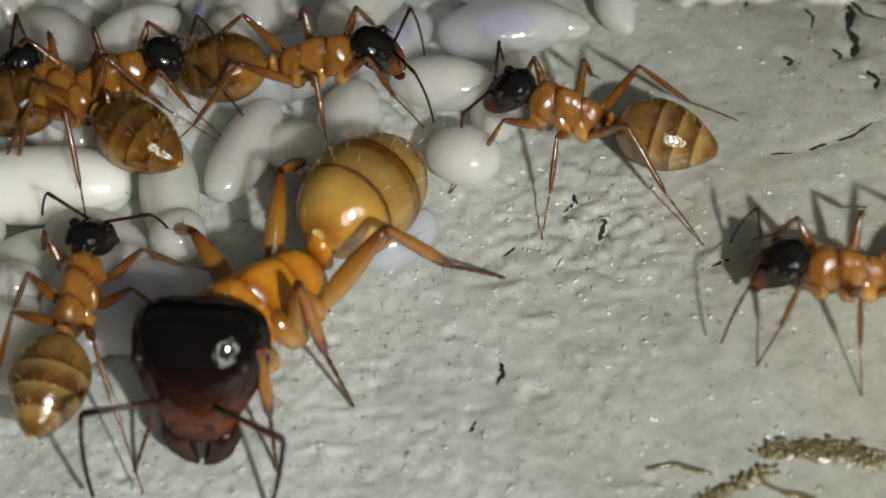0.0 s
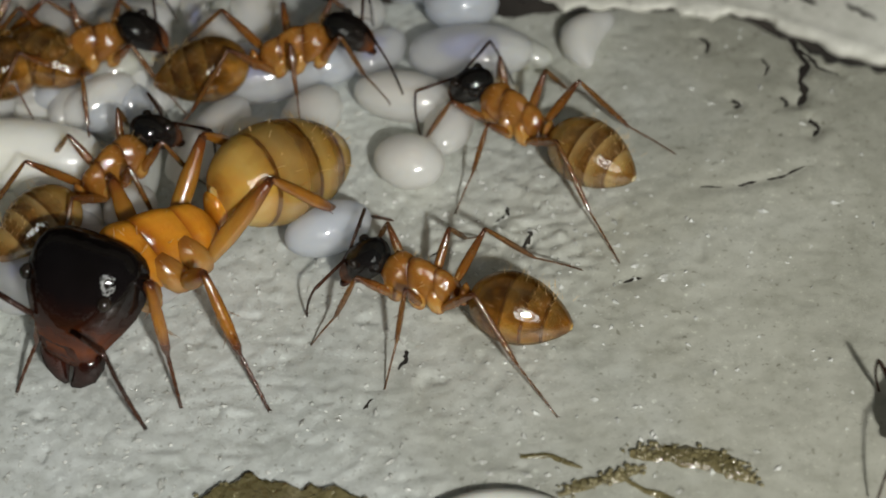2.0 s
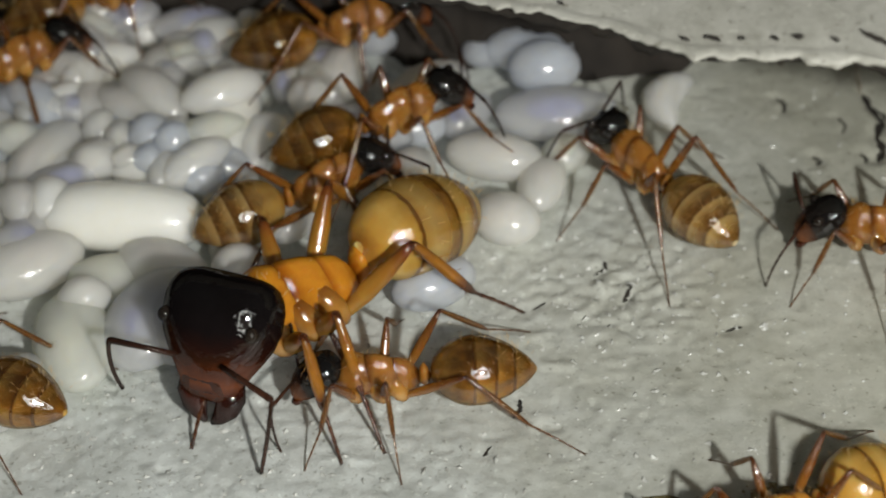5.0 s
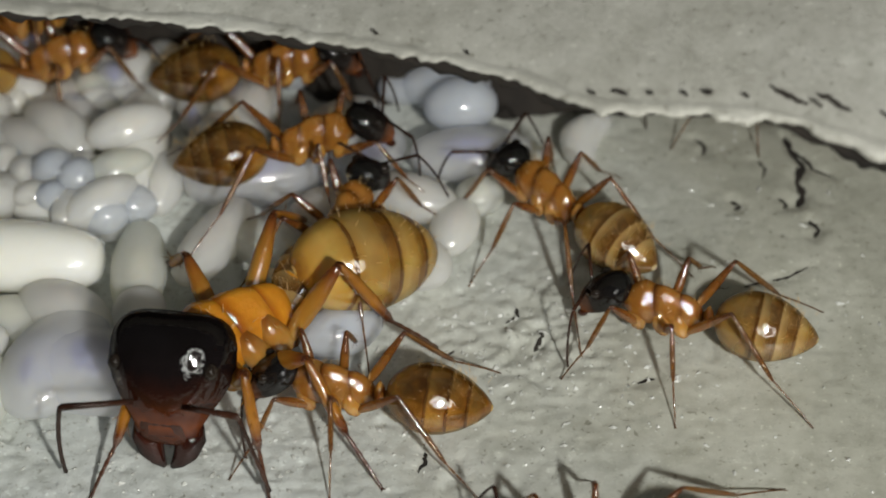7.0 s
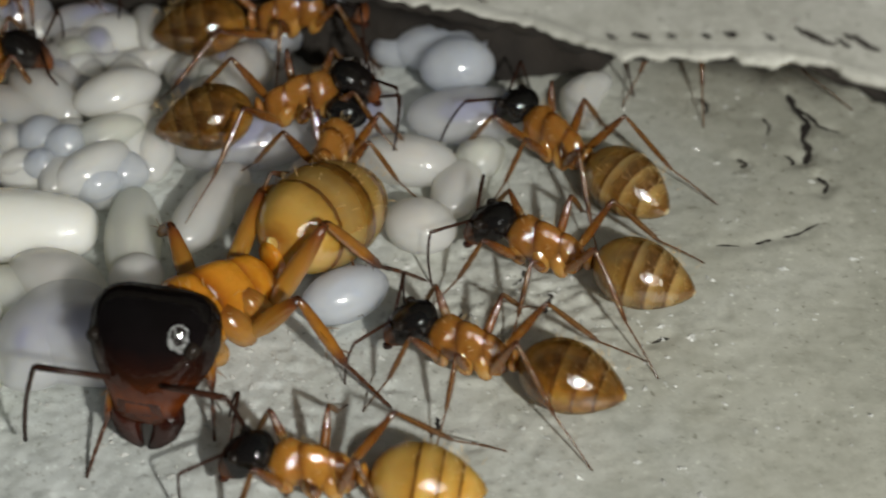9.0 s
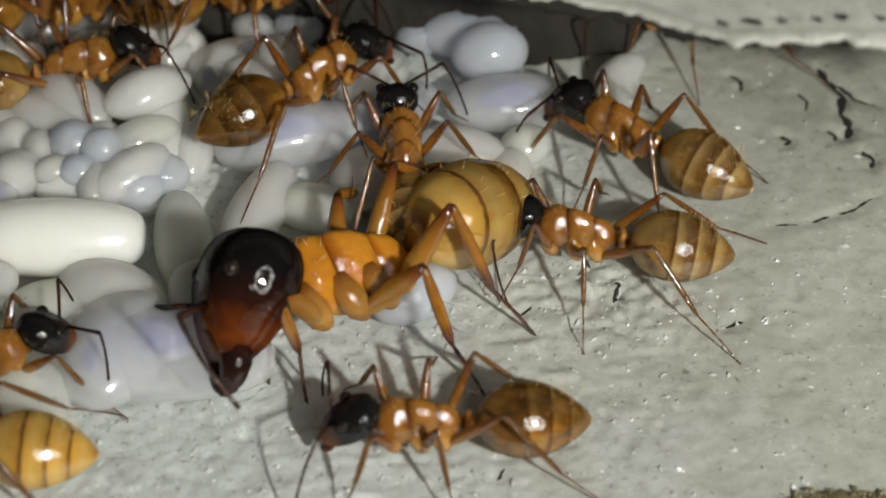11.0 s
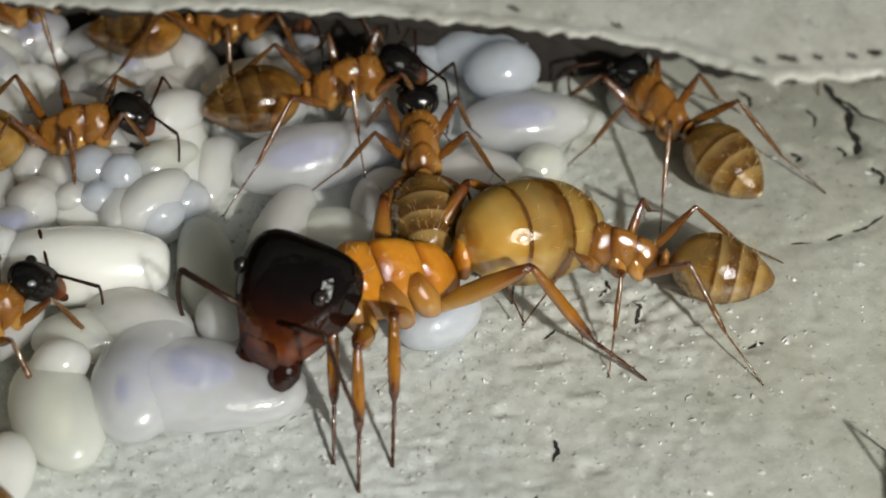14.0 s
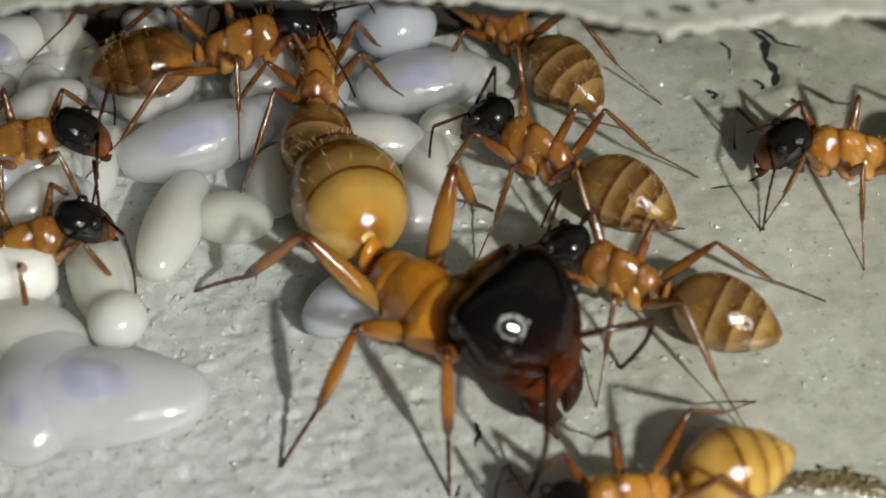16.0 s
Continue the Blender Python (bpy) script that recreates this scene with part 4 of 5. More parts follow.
def antenna_mesh(side, scape, funic, r):
    """Antenna from its socket: a straight stem, a bend, then a beaded whip."""
    d = Vector((-0.05, side * 0.93, 0.34)).normalized()
    knee = d * scape
    pts, rad = [(0, 0, 0), tuple(d * scape * 0.5), tuple(knee * 0.97)], [r, r * 1.05, r * 1.25]
    whip = Vector((0.72, side * 0.34, -0.50)).normalized()
    for i in range(12):
        u = i / 11
        p = knee + whip * funic * u + Vector((0, side * -0.10, -0.22)) * funic * u * u
        pts.append(tuple(p))
        rad.append(r * (0.95 if i % 2 else 0.78) * (1 - 0.15 * u))
    return tube(pts, rad, 7)


Build = collections.namedtuple("Build", "kind head pitch gaster gpitch L R squash femur tibia tarsus fr neck coxa feet scape funic ar")

MINOR = Build(kind="minor", head=(2.5, 0, 1.4), pitch=42, gaster=(-0.42, 0, 1.2), gpitch=-5, L=2.72, R=0.92, squash=0.95, femur=1.5, tibia=1.45, tarsus=1.15, fr=0.090, neck=1.95,
              coxa=[(1.45, 0.36, 0.80), (0.80, 0.38, 0.75), (0.30, 0.34, 0.72)], feet=[(3.1, 1.9), (0.5, 2.9), (-3.3, 2.2)], scape=1.2, funic=1.6, ar=0.042)
MAJOR = Build(kind="major", head=(4.2, 0.15, 2.38), pitch=50, gaster=(-0.45, 0, 2.3), gpitch=-16, L=4.35, R=1.40, squash=0.97, femur=2.35, tibia=2.2, tarsus=1.55, fr=0.19, neck=3.2,
              coxa=[(2.6, 0.72, 1.25), (1.6, 0.78, 1.15), (0.8, 0.7, 1.1)], feet=[(3.8, 4.3), (-0.6, 5.2), (-5.0, 2.8)], scape=1.75, funic=2.2, ar=0.075)


def hairs(spots, seed, length, r):
    rnd = random.Random(seed)
    out = []
    for (x, z, ry, rz), count in spots:
        for _ in range(count):
            a = rnd.uniform(0.25, math.pi - 0.25)
            n = Vector((rnd.uniform(-0.5, 0.5), math.cos(a), math.sin(a)))
            p = Vector((x + rnd.uniform(-0.35, 0.35), math.cos(a) * ry * 0.98, z + math.sin(a) * rz * 0.98))
            out.append(tube([tuple(p), tuple(p + n * length * rnd.uniform(0.6, 1.2))], [r, r * 0.3], 4))
    return joined(*out)


PROFILE = [(-0.16, 0.12, 1.14, 0.94), (-0.05, 0.24, 1.40, 0.74), (0.1, 0.31, 1.58, 0.62), (0.35, 0.36, 1.73, 0.56), (0.6, 0.38, 1.84, 0.55), (0.9, 0.41, 1.91, 0.58), (1.15, 0.46, 1.94, 0.66), (1.4, 0.50, 1.92, 0.78),
           (1.65, 0.45, 1.80, 0.92), (1.85, 0.33, 1.62, 1.04), (2.0, 0.20, 1.44, 1.10), (2.1, 0.11, 1.34, 1.14)]


def thorax_plate(lo, hi, big):
    """A stretch of the thorax: a bulging plate, narrow on top, leaning back, its skin slightly uneven."""
    px = np.array(PROFILE)
    v, f = [], []
    n, seg = 17, 30
    for i in range(n):
        u = i / (n - 1)
        x = lo + (hi - lo) * u
        w, top, low = (float(np.interp(x, px[:, 0], px[:, k])) for k in (1, 2, 3))
        swell = 1.035 - 0.11 * abs(2 * u - 1) ** 3.2
        if i in (0, n - 1):
            swell *= 0.80
        for k in range(seg):
            a = 2 * math.pi * k / seg
            c, q = math.cos(a), math.sin(a)
            slim = 1 - 0.22 * max(0.0, q) ** 2
            z = (top + low) / 2 + q * (top - low) / 2 * swell
            y = c * w * slim * swell
            lump = noise.noise(Vector((x * 3.1, y * 3.4, z * 3.1))) * (0.02 if big else 0.055) * (0.3 + abs(c))
            y, z = y + lump * c, z + lump * q
            lean = x + 0.22 * (z - 1.35) * (1 if 0.2 < x < 1.9 else 0.4)
            if big:
                X, Y = lean * 1.62 + 0.02, y * 2.0
                v.append((X * 0.985 + Y * 0.174, Y * 0.985 - X * 0.174, z * 1.80 - 0.55))
            else:
                v.append((lean, y, z))
    for i in range(n - 1):
        for k in range(seg):
            a, b = i * seg + k, i * seg + (k + 1) % seg
            f.append((a, a + seg, b + seg, b))
    f.append(tuple(range(seg)))
    f.append(tuple(reversed(range(len(v) - seg, len(v)))))
    return v, f


def head_mesh(rings, seg, power, dent):
    """A head along x, its back hollowed between two lobes."""
    rear = rings[0][0]
    v, f = loft(rings, seg, power)
    out = []
    for n_ring, ring in enumerate(rings):
        for x, y, z in v[n_ring * seg:(n_ring + 1) * seg]:
            hollow_at = max(0.0, x / rear) ** 2 * max(0.0, 1 - (y / (0.72 * max(r[2] for r in rings))) ** 2)
            out.append((x + dent * hollow_at, y, z))
    return out, f


def foot_mesh(T, A, r):
    """Shank: a straight shin, then a thin foot of five links that splays out to two claws."""
    sag = -0.10 * T
    end = T + A
    pts = [(0, 0, 0), (0.05 * T, 0, sag * 0.05), (0.3 * T, 0, sag * 0.32), (0.62 * T, 0, sag * 0.66), (0.9 * T, 0, sag * 0.93), (0.97 * T, 0, sag)]
    rad = [r * 0.42, r * 0.55, r * 0.80, r * 0.86, r * 0.66, r * 0.42]
    links = 5
    for i in range(links):
        for u, w in ((0.08, 0.26), (0.80, 0.36), (0.97, 0.30)):
            k = (i + u) / links
            pts.append((T + (A - 0.02) * k, 0, sag * (1 - k) ** 1.4 - 0.0))
            rad.append(r * w * (1 - 0.25 * k))
    shin = tube(pts, rad, 8)
    rnd = random.Random(int(T * 100))
    spurs = []
    for k in range(9):
        x, a = T * rnd.uniform(0.25, 0.97), rnd.uniform(0, 6.3)
        p = Vector((x, math.cos(a) * r * 0.7, sag * x / T + math.sin(a) * r * 0.7))
        spurs.append(tube([tuple(p), tuple(p + Vector((0.9, math.cos(a) * 0.8, math.sin(a) * 0.8)) * r * rnd.uniform(1.0, 1.8))], [r * 0.07, r * 0.03], 4))
    claws = [tube([(end - 0.03, 0, 0), (end + 0.04, side * 0.05, 0.02), (end + 0.08, side * 0.08, -0.04)], [r * 0.2, r * 0.16, r * 0.05], 5) for side in (1, -1)]
    return joined(shin, *claws, *spurs)


def ant(spec, label, mats, group="ants of the colony"):
    """An ant: thorax pieces, waist, banded gaster, head with jaws, eyes and antennae, six jointed legs."""
    k = spec.kind
    big = k == "major"
    body_mat, band_mat, core_mat, key = mats
    thing = new("ant")
    tagged(thing, label, "ant", group=group)
    s = 1.62 if big else 1.0
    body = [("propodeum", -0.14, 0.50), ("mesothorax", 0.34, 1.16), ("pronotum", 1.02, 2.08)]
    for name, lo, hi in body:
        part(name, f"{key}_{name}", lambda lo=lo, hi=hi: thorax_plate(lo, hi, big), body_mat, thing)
    waist = [(-0.64, 1.5, 0.1, 0.14), (-0.54, 1.62, 0.30, 0.42), (-0.38, 1.74, 0.44, 0.62), (-0.24, 1.62, 0.30, 0.44), (-0.12, 1.5, 0.12, 0.18)] if big else \
        [(-0.42, 1.02, 0.05, 0.08), (-0.36, 1.08, 0.17, 0.24), (-0.26, 1.14, 0.25, 0.36), (-0.16, 1.08, 0.18, 0.26), (-0.08, 1.02, 0.06, 0.1)]
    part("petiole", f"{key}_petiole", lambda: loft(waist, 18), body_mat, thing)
    gaster = new("gaster")
    gaster.parent = thing
    gaster.matrix_basis = at(*spec.gaster, 0, spec.gpitch, 0)
    core = tergites(spec.L, spec.R, spec.squash, [0.0005, 0.26, 0.56, 0.79, 0.9995] if big else [0.0005, 0.38, 0.58, 0.76, 0.9995], band_mat, key, gaster, 0.0 if big else 0.18)
    MESHES.setdefault(f"{key}_core", mesh_from("gaster", *outward(core()), core_mat))
    gaster_data = MESHES[f"{key}_core"]
    old = gaster
    gaster = new("gaster", gaster_data)
    gaster.parent, gaster.matrix_basis = thing, old.matrix_basis.copy()
    for ch in list(old.children):
        ch.parent = gaster
    bpy.data.objects.remove(old)
    # head
    head_x = [(-1.74, 0.0, 0.15, 0.06), (-1.73, 0.0, 0.50, 0.24), (-1.68, 0.0, 0.88, 0.50), (-1.58, 0.0, 1.16, 0.74), (-1.42, 0.0, 1.38, 0.93), (-1.2, 0, 1.52, 1.06), (-0.9, 0, 1.60, 1.15), (-0.4, 0, 1.61, 1.2), (0.1, 0, 1.48, 1.16), (0.5, 0, 1.27, 1.05), (0.9, -0.03, 1.02, 0.90), (1.2, -0.05, 0.86, 0.72), (1.45, -0.08, 0.82, 0.54), (1.58, -0.1, 0.62, 0.34)] if big else \
        [(-0.78, 0, 0.10, 0.1), (-0.74, 0, 0.28, 0.22), (-0.6, 0, 0.46, 0.36), (-0.35, 0, 0.55, 0.44), (0, 0, 0.57, 0.46), (0.3, 0, 0.52, 0.42), (0.55, -0.02, 0.43, 0.34), (0.72, -0.04, 0.36, 0.25), (0.8, -0.05, 0.25, 0.14)]
    head = part("head", f"{key}_head", lambda: head_mesh([(a * 0.97, b, c * 0.98, d) for a, b, c, d in head_x], 44, 2.2, 0.06) if big else loft(head_x, 26, 2.1), FACE if big else SMALL_FACE, thing, label="glossy black head turning dark red towards the jaws" if big else "glossy black head")
    head.matrix_basis = at(*spec.head, 0, spec.pitch, 0)
    h = 1.0 if big else 0.36
    for side in (1, -1):
        jaw = [(1.2, side * 0.50, -0.14), (1.55, side * 0.54, -0.22), (1.88, side * 0.44, -0.30), (2.12, side * 0.26, -0.36), (2.30, side * 0.08, -0.40)] if big else \
            [(1.45, side * 0.55, -0.25), (1.8, side * 0.72, -0.3), (2.0, side * 0.68, -0.32), (2.15, side * 0.55, -0.34), (2.38, side * 0.16, -0.36)]
        part("mandible", f"{key}_jaw{side}", lambda jaw=jaw: tube([tuple(q * (h if big else h * 1.15) for q in p) for p in jaw], [0.38 * h, 0.40 * h, 0.32 * h, 0.20 * h, 0.06 * h] if big else [0.30 * h, 0.34 * h, 0.31 * h, 0.26 * h, 0.06 * h], 10), JAW if big else REDDISH, head)
        ex = (-0.35, 1.20, 0.86) if big else (-0.12, 0.44, 0.33)
        part("eye", f"{key}_eye{side}", lambda ex=ex, side=side: moved(egg(0.42 * (1 if big else 0.75), 0.18 * (1 if big else 0.75), 0.18 * (1 if big else 0.75)), Matrix.Translation((ex[0], side * ex[1], ex[2] - 0.2 * (1 if big else 0.75)))), BLACK, head)
        an = part("antenna", f"{key}_antenna{side}", lambda side=side: antenna_mesh(side, spec.scape, spec.funic, spec.ar), DUSK, head, label="dark elbowed antenna")
        an.matrix_basis = at(0.55, side * 0.62, 0.98) if big else at(0.22, side * 0.2, 0.40)
        an["side"] = side
    if big:
        part("clypeus", f"{key}_clypeus", lambda: loft([(0.50, 0.84, 0.06, 0.04), (0.70, 0.78, 0.34, 0.14), (1.1, 0.54, 0.56, 0.18), (1.42, 0.26, 0.62, 0.18), (1.60, 0.08, 0.56, 0.16), (1.66, 0.04, 0.4, 0.08)], 14), REDDISH, head)
    spots = [((3.0, 2.15, 0.75, 0.75), 10), ((2.2, 2.0, 0.85, 0.85), 12), ((1.2, 1.75, 0.65, 0.75), 8)] if big else [((1.5, 1.40, 0.46, 0.5), 14), ((0.8, 1.3, 0.36, 0.55), 10), ((0.1, 1.15, 0.28, 0.42), 6)]
    part("bristles", f"{key}_hair", lambda: hairs(spots, 3, 0.30 if big else 0.2, 0.011 if big else 0.006), HAIR, thing)
    R, sq = spec.R, spec.squash
    part("bristles", f"{key}_ghair", lambda: hairs([((-spec.L * 0.36, 0, R * 0.99, R * sq * 0.99), 14), ((-spec.L * 0.62, 0, R * 0.93, R * sq * 0.93), 26), ((-spec.L * 0.82, 0, R * 0.7, R * sq * 0.7), 30)], 5, 0.24 if big else 0.20, 0.009 if big else 0.006), HAIR, gaster)
    # legs: thigh, and shank with foot below it
    legs = []
    for i, side in itertools.product(range(3), (1, -1)):
        cx, cy, cz = spec.coxa[i]
        up = cz + 0.42 * s
        part("coxa", f"{key}_coxa{i}{side}", lambda cx=cx, cy=cy, cz=cz, up=up, side=side: tube([(cx + 0.22 * s, side * cy * 0.45, up + 0.20 * s), (cx + 0.20 * s, side * cy * 0.72, up + 0.04 * s), (cx + 0.13 * s, side * cy * 0.95, cz + 0.24 * s), (cx + 0.05 * s, side * cy * 1.04, cz + 0.06 * s), (cx, side * cy * 1.05, cz - 0.05 * s), (cx, side * cy * 1.04, cz - 0.12 * s)], [0.12 * s, 0.20 * s, 0.235 * s, 0.20 * s, 0.13 * s, 0.05 * s], 12), COXA, thing, label="pale amber leg base")
    for i, side in itertools.product(range(3), (1, -1)):
        F, T, A, r = spec.femur * (1.0, 1.0, 1.25 if big else 1.4)[i], spec.tibia * (0.95, 1.0, 1.22 if big else 1.42)[i], spec.tarsus * (0.9, 1.0, 1.1 if big else 1.35)[i], spec.fr
        thigh = part("femur", f"{key}_femur{i}", lambda F=F: tube([(-0.05, 0, 0), (0.12 * F, 0, 0), (0.35 * F, 0, 0), (0.6 * F, 0, 0), (0.88 * F, 0, 0), (F, 0, 0)], [r * 0.62, r * 1.0, r * 1.4, r * 1.35, r * 0.85, r * 0.55], 12), BIG_LEG if big else LEG, thing)
        shank = part("shank", f"{key}_shank{i}", lambda T=T, A=A: foot_mesh(T, A, r), SHANK if big else SMALL_SHANK, thigh, label="amber shank darkening to a thin brown foot")
        legs.append((i, side, thigh, shank, F, T + A * 0.97))
    return thing, head, gaster, legs, spec


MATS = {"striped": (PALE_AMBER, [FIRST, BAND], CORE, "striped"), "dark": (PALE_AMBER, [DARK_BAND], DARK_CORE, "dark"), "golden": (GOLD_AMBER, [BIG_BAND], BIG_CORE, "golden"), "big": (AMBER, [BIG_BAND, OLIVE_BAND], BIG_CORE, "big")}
soldier = ant(MAJOR, "large amber soldier ant with a huge black and red head", MATS["big"])
watcher = ant(MINOR, "amber worker ant with a black head and striped gaster", MATS["striped"])
runner = ant(MINOR, "amber worker ant with a dark glossy gaster", MATS["dark"])
passer = ant(MINOR, "amber worker ant hurrying over bare plaster", MATS["golden"])
follower = ant(MINOR, "amber worker ant with a pale striped gaster", MATS["striped"])
newcomer = ant(MINOR, "small amber worker ant with a glossy gaster", MATS["striped"])
latecomer = ant(MINOR, "amber worker ant coming along the ledge", MATS["golden"])
crosser = ant(MINOR, "amber worker ant crossing the bare plaster", MATS["golden"])
nurse = ant(MINOR, "worker ant tending brood behind the large one", MATS["striped"])
keeper = ant(MINOR, "worker ant with a swollen gaster on the brood", MATS["dark"])
helper = ant(MINOR, "worker ant with a swollen gaster on the brood", MATS["dark"])
tender = ant(MINOR, "worker ant with a black head on the brood", MATS["striped"])
feeder = ant(MINOR, "worker ant with a black head beside pale larvae", MATS["striped"])
leaver = ant(MINOR, "worker ant with an amber gaster at the brood edge", MATS["dark"])
climber = ant(MINOR, "worker ant on the brood under the ledge", MATS["dark"])
idler = ant(MINOR, "worker ant with a swollen gaster among cocoons", MATS["dark"])
hider = ant(MINOR, "worker ant half hidden under the ledge", MATS["dark"])



# ---- movement ----
STEP = 0.2
TIMES = [i * STEP for i in range(81)]


def smooth(rows, t):
    """The values at t on a smooth curve through rows of (time, values)."""
    k = max(0, min(len(rows) - 2, sum(r[0] <= t for r in rows) - 1))
    a, b = rows[k], rows[k + 1]
    h = b[0] - a[0]
    u = min(1, max(0, (t - a[0]) / h))
    out = []
    for j in range(1, len(a)):
        d = (b[j] - a[j]) / h
        m0 = m1 = d
        if k > 0:
            e = (a[j] - rows[k - 1][j]) / (a[0] - rows[k - 1][0])
            m0 = 0 if e * d <= 0 else 2 * e * d / (e + d)
        if k + 2 < len(rows):
            e = (rows[k + 2][j] - b[j]) / (rows[k + 2][0] - b[0])
            m1 = 0 if e * d <= 0 else 2 * e * d / (e + d)
        out.append((2 * u ** 3 - 3 * u * u + 1) * a[j] + (u ** 3 - 2 * u * u + u) * h * m0 + (3 * u * u - 2 * u ** 3) * b[j] + (u ** 3 - u * u) * h * m1)
    return out


def leg_pose(hip, foot, F, S):
    """Thigh pose in the body's space and the shank's bend for a foot at a place, knee upward."""
    d = foot - hip
    flat = Vector((d.x, d.y, 0))
    out = flat.normalized()
    reach = min(d.length, (F + S) * 0.985)
    rise = math.atan2(d.z, flat.length)
    ca = (F * F + reach * reach - S * S) / (2 * F * reach)
    lift = rise + math.acos(max(-1, min(1, ca)))
    cb = (F * F + S * S - reach * reach) / (2 * F * S)
    bend = math.pi - math.acos(max(-1, min(1, cb)))
    x = out * math.cos(lift) + Vector((0, 0, math.sin(lift)))
    y = Vector((-out.y, out.x, 0))
    z = x.cross(y)
    m = Matrix((x, y, z)).transposed().to_4x4()
    m.translation = hip * MM
    return m, Matrix.Translation((F * MM, 0, 0)) @ Matrix.Rotation(bend, 4, "Y")


def stride(made, rows, base, seed, head_rows=None, gaster_rows=None, pitch_rows=None, roll_rows=None, lean_rows=None, steps=None):
    """Walk an ant along rows of (seconds, x, y, heading): the feet stand until the body has left them behind, then step."""
    thing, head, gaster, legs, spec = made
    rnd = random.Random(seed)
    track = []
    for t in TIMES:
        x, y, h = smooth(rows, t)
        track.append((t, x, y, h))
    poses = [at(x, y, base, 0, 0, h) @ at(0, 0, 1.5, smooth(lean_rows, t)[0] if lean_rows else 0) @ at(0, 0, -1.5) for t, x, y, h in track]
    walk(thing, list(zip(TIMES, poses)))
    for i, side, thigh, shank, F, S in legs:
        hx, hy = spec.feet[i]
        hx, hy = hx + rnd.uniform(-0.3, 0.3), hy + rnd.uniform(-0.25, 0.25)
        cx, cy, cz = spec.coxa[i]
        hip = Vector((cx, side * cy, cz))
        limit = 0.21 * (F + S)
        planted, thigh_rows, shank_rows = None, [], []
        for n, (t, m) in enumerate(zip(TIMES, poses)):
            ahead = poses[min(n + 2, len(poses) - 1)]
            home = ahead @ (Vector((hx, side * hy, 0)) * MM)
            now = m @ (Vector((hx, side * hy, 0)) * MM)
            marks = (steps or {}).get((i, side))
            if marks and t >= marks[0][0] - 0.01:
                px, py = smooth(marks, t)
                planted = Vector((px, py, base + ground_at(px, py) + 0.02)) * MM
            elif planted is None or (planted - now).length > limit * MM or (planted - m @ (hip * MM)).length > 0.93 * (F + S) * MM:
                planted = home if (home - now).length < limit * MM else now
                planted = Vector((planted.x, planted.y, base * MM + ground_at(planted.x / MM, planted.y / MM) * MM + 0.02 * MM))
            foot = (m.inverted() @ planted) / MM
            a, b = leg_pose(hip, foot, F, S)
            thigh_rows.append((t, a))
            shank_rows.append((t, b))
        walk(thigh, thigh_rows)
        walk(shank, shank_rows)
    # head and antennae feel about
    sway = rnd.uniform(0, 6)
    every = TIMES[::2]
    spin = []
    for t in every:
        x, y, h = smooth(rows, t)
        yaw = smooth(head_rows, t)[0] - h if head_rows else 7 * math.sin(1.1 * t + sway)
        nod = spec.pitch + (smooth(pitch_rows, t)[0] if pitch_rows else 0)
        hx, hy, hz = spec.head
        spin.append((t, at(hx + 0.0145 * (spec.pitch - nod), hy, hz, 0, 0, yaw) @ pose(0, 0, 0, 0, nod, 0) @ pose(0, 0, 0, smooth(roll_rows, t)[0] if roll_rows else 0)))
    walk(head, spin)
    if gaster_rows:
        walk(gaster, [(t, at(*spec.gaster, 0, 0, smooth(gaster_rows, t)[0] - smooth(rows, t)[2]) @ pose(0, 0, 0, 0, spec.gpitch, 0)) for t in every])
    for an in [o for o in head.children if o.name.startswith("antenna")]:
        side, rest = an["side"], an.matrix_basis.copy()
        w1, w2, p1 = rnd.uniform(1.5, 3.2), rnd.uniform(1.8, 3.5), rnd.uniform(0, 6)
        walk(an, [(t, rest @ pose(0, 0, 0, 10 * math.sin(w1 * t + p1), 16 * math.sin(w2 * t + sway), side * (-8 + 16 * math.sin(w1 * 0.8 * t + p1)))) for t in TIMES])


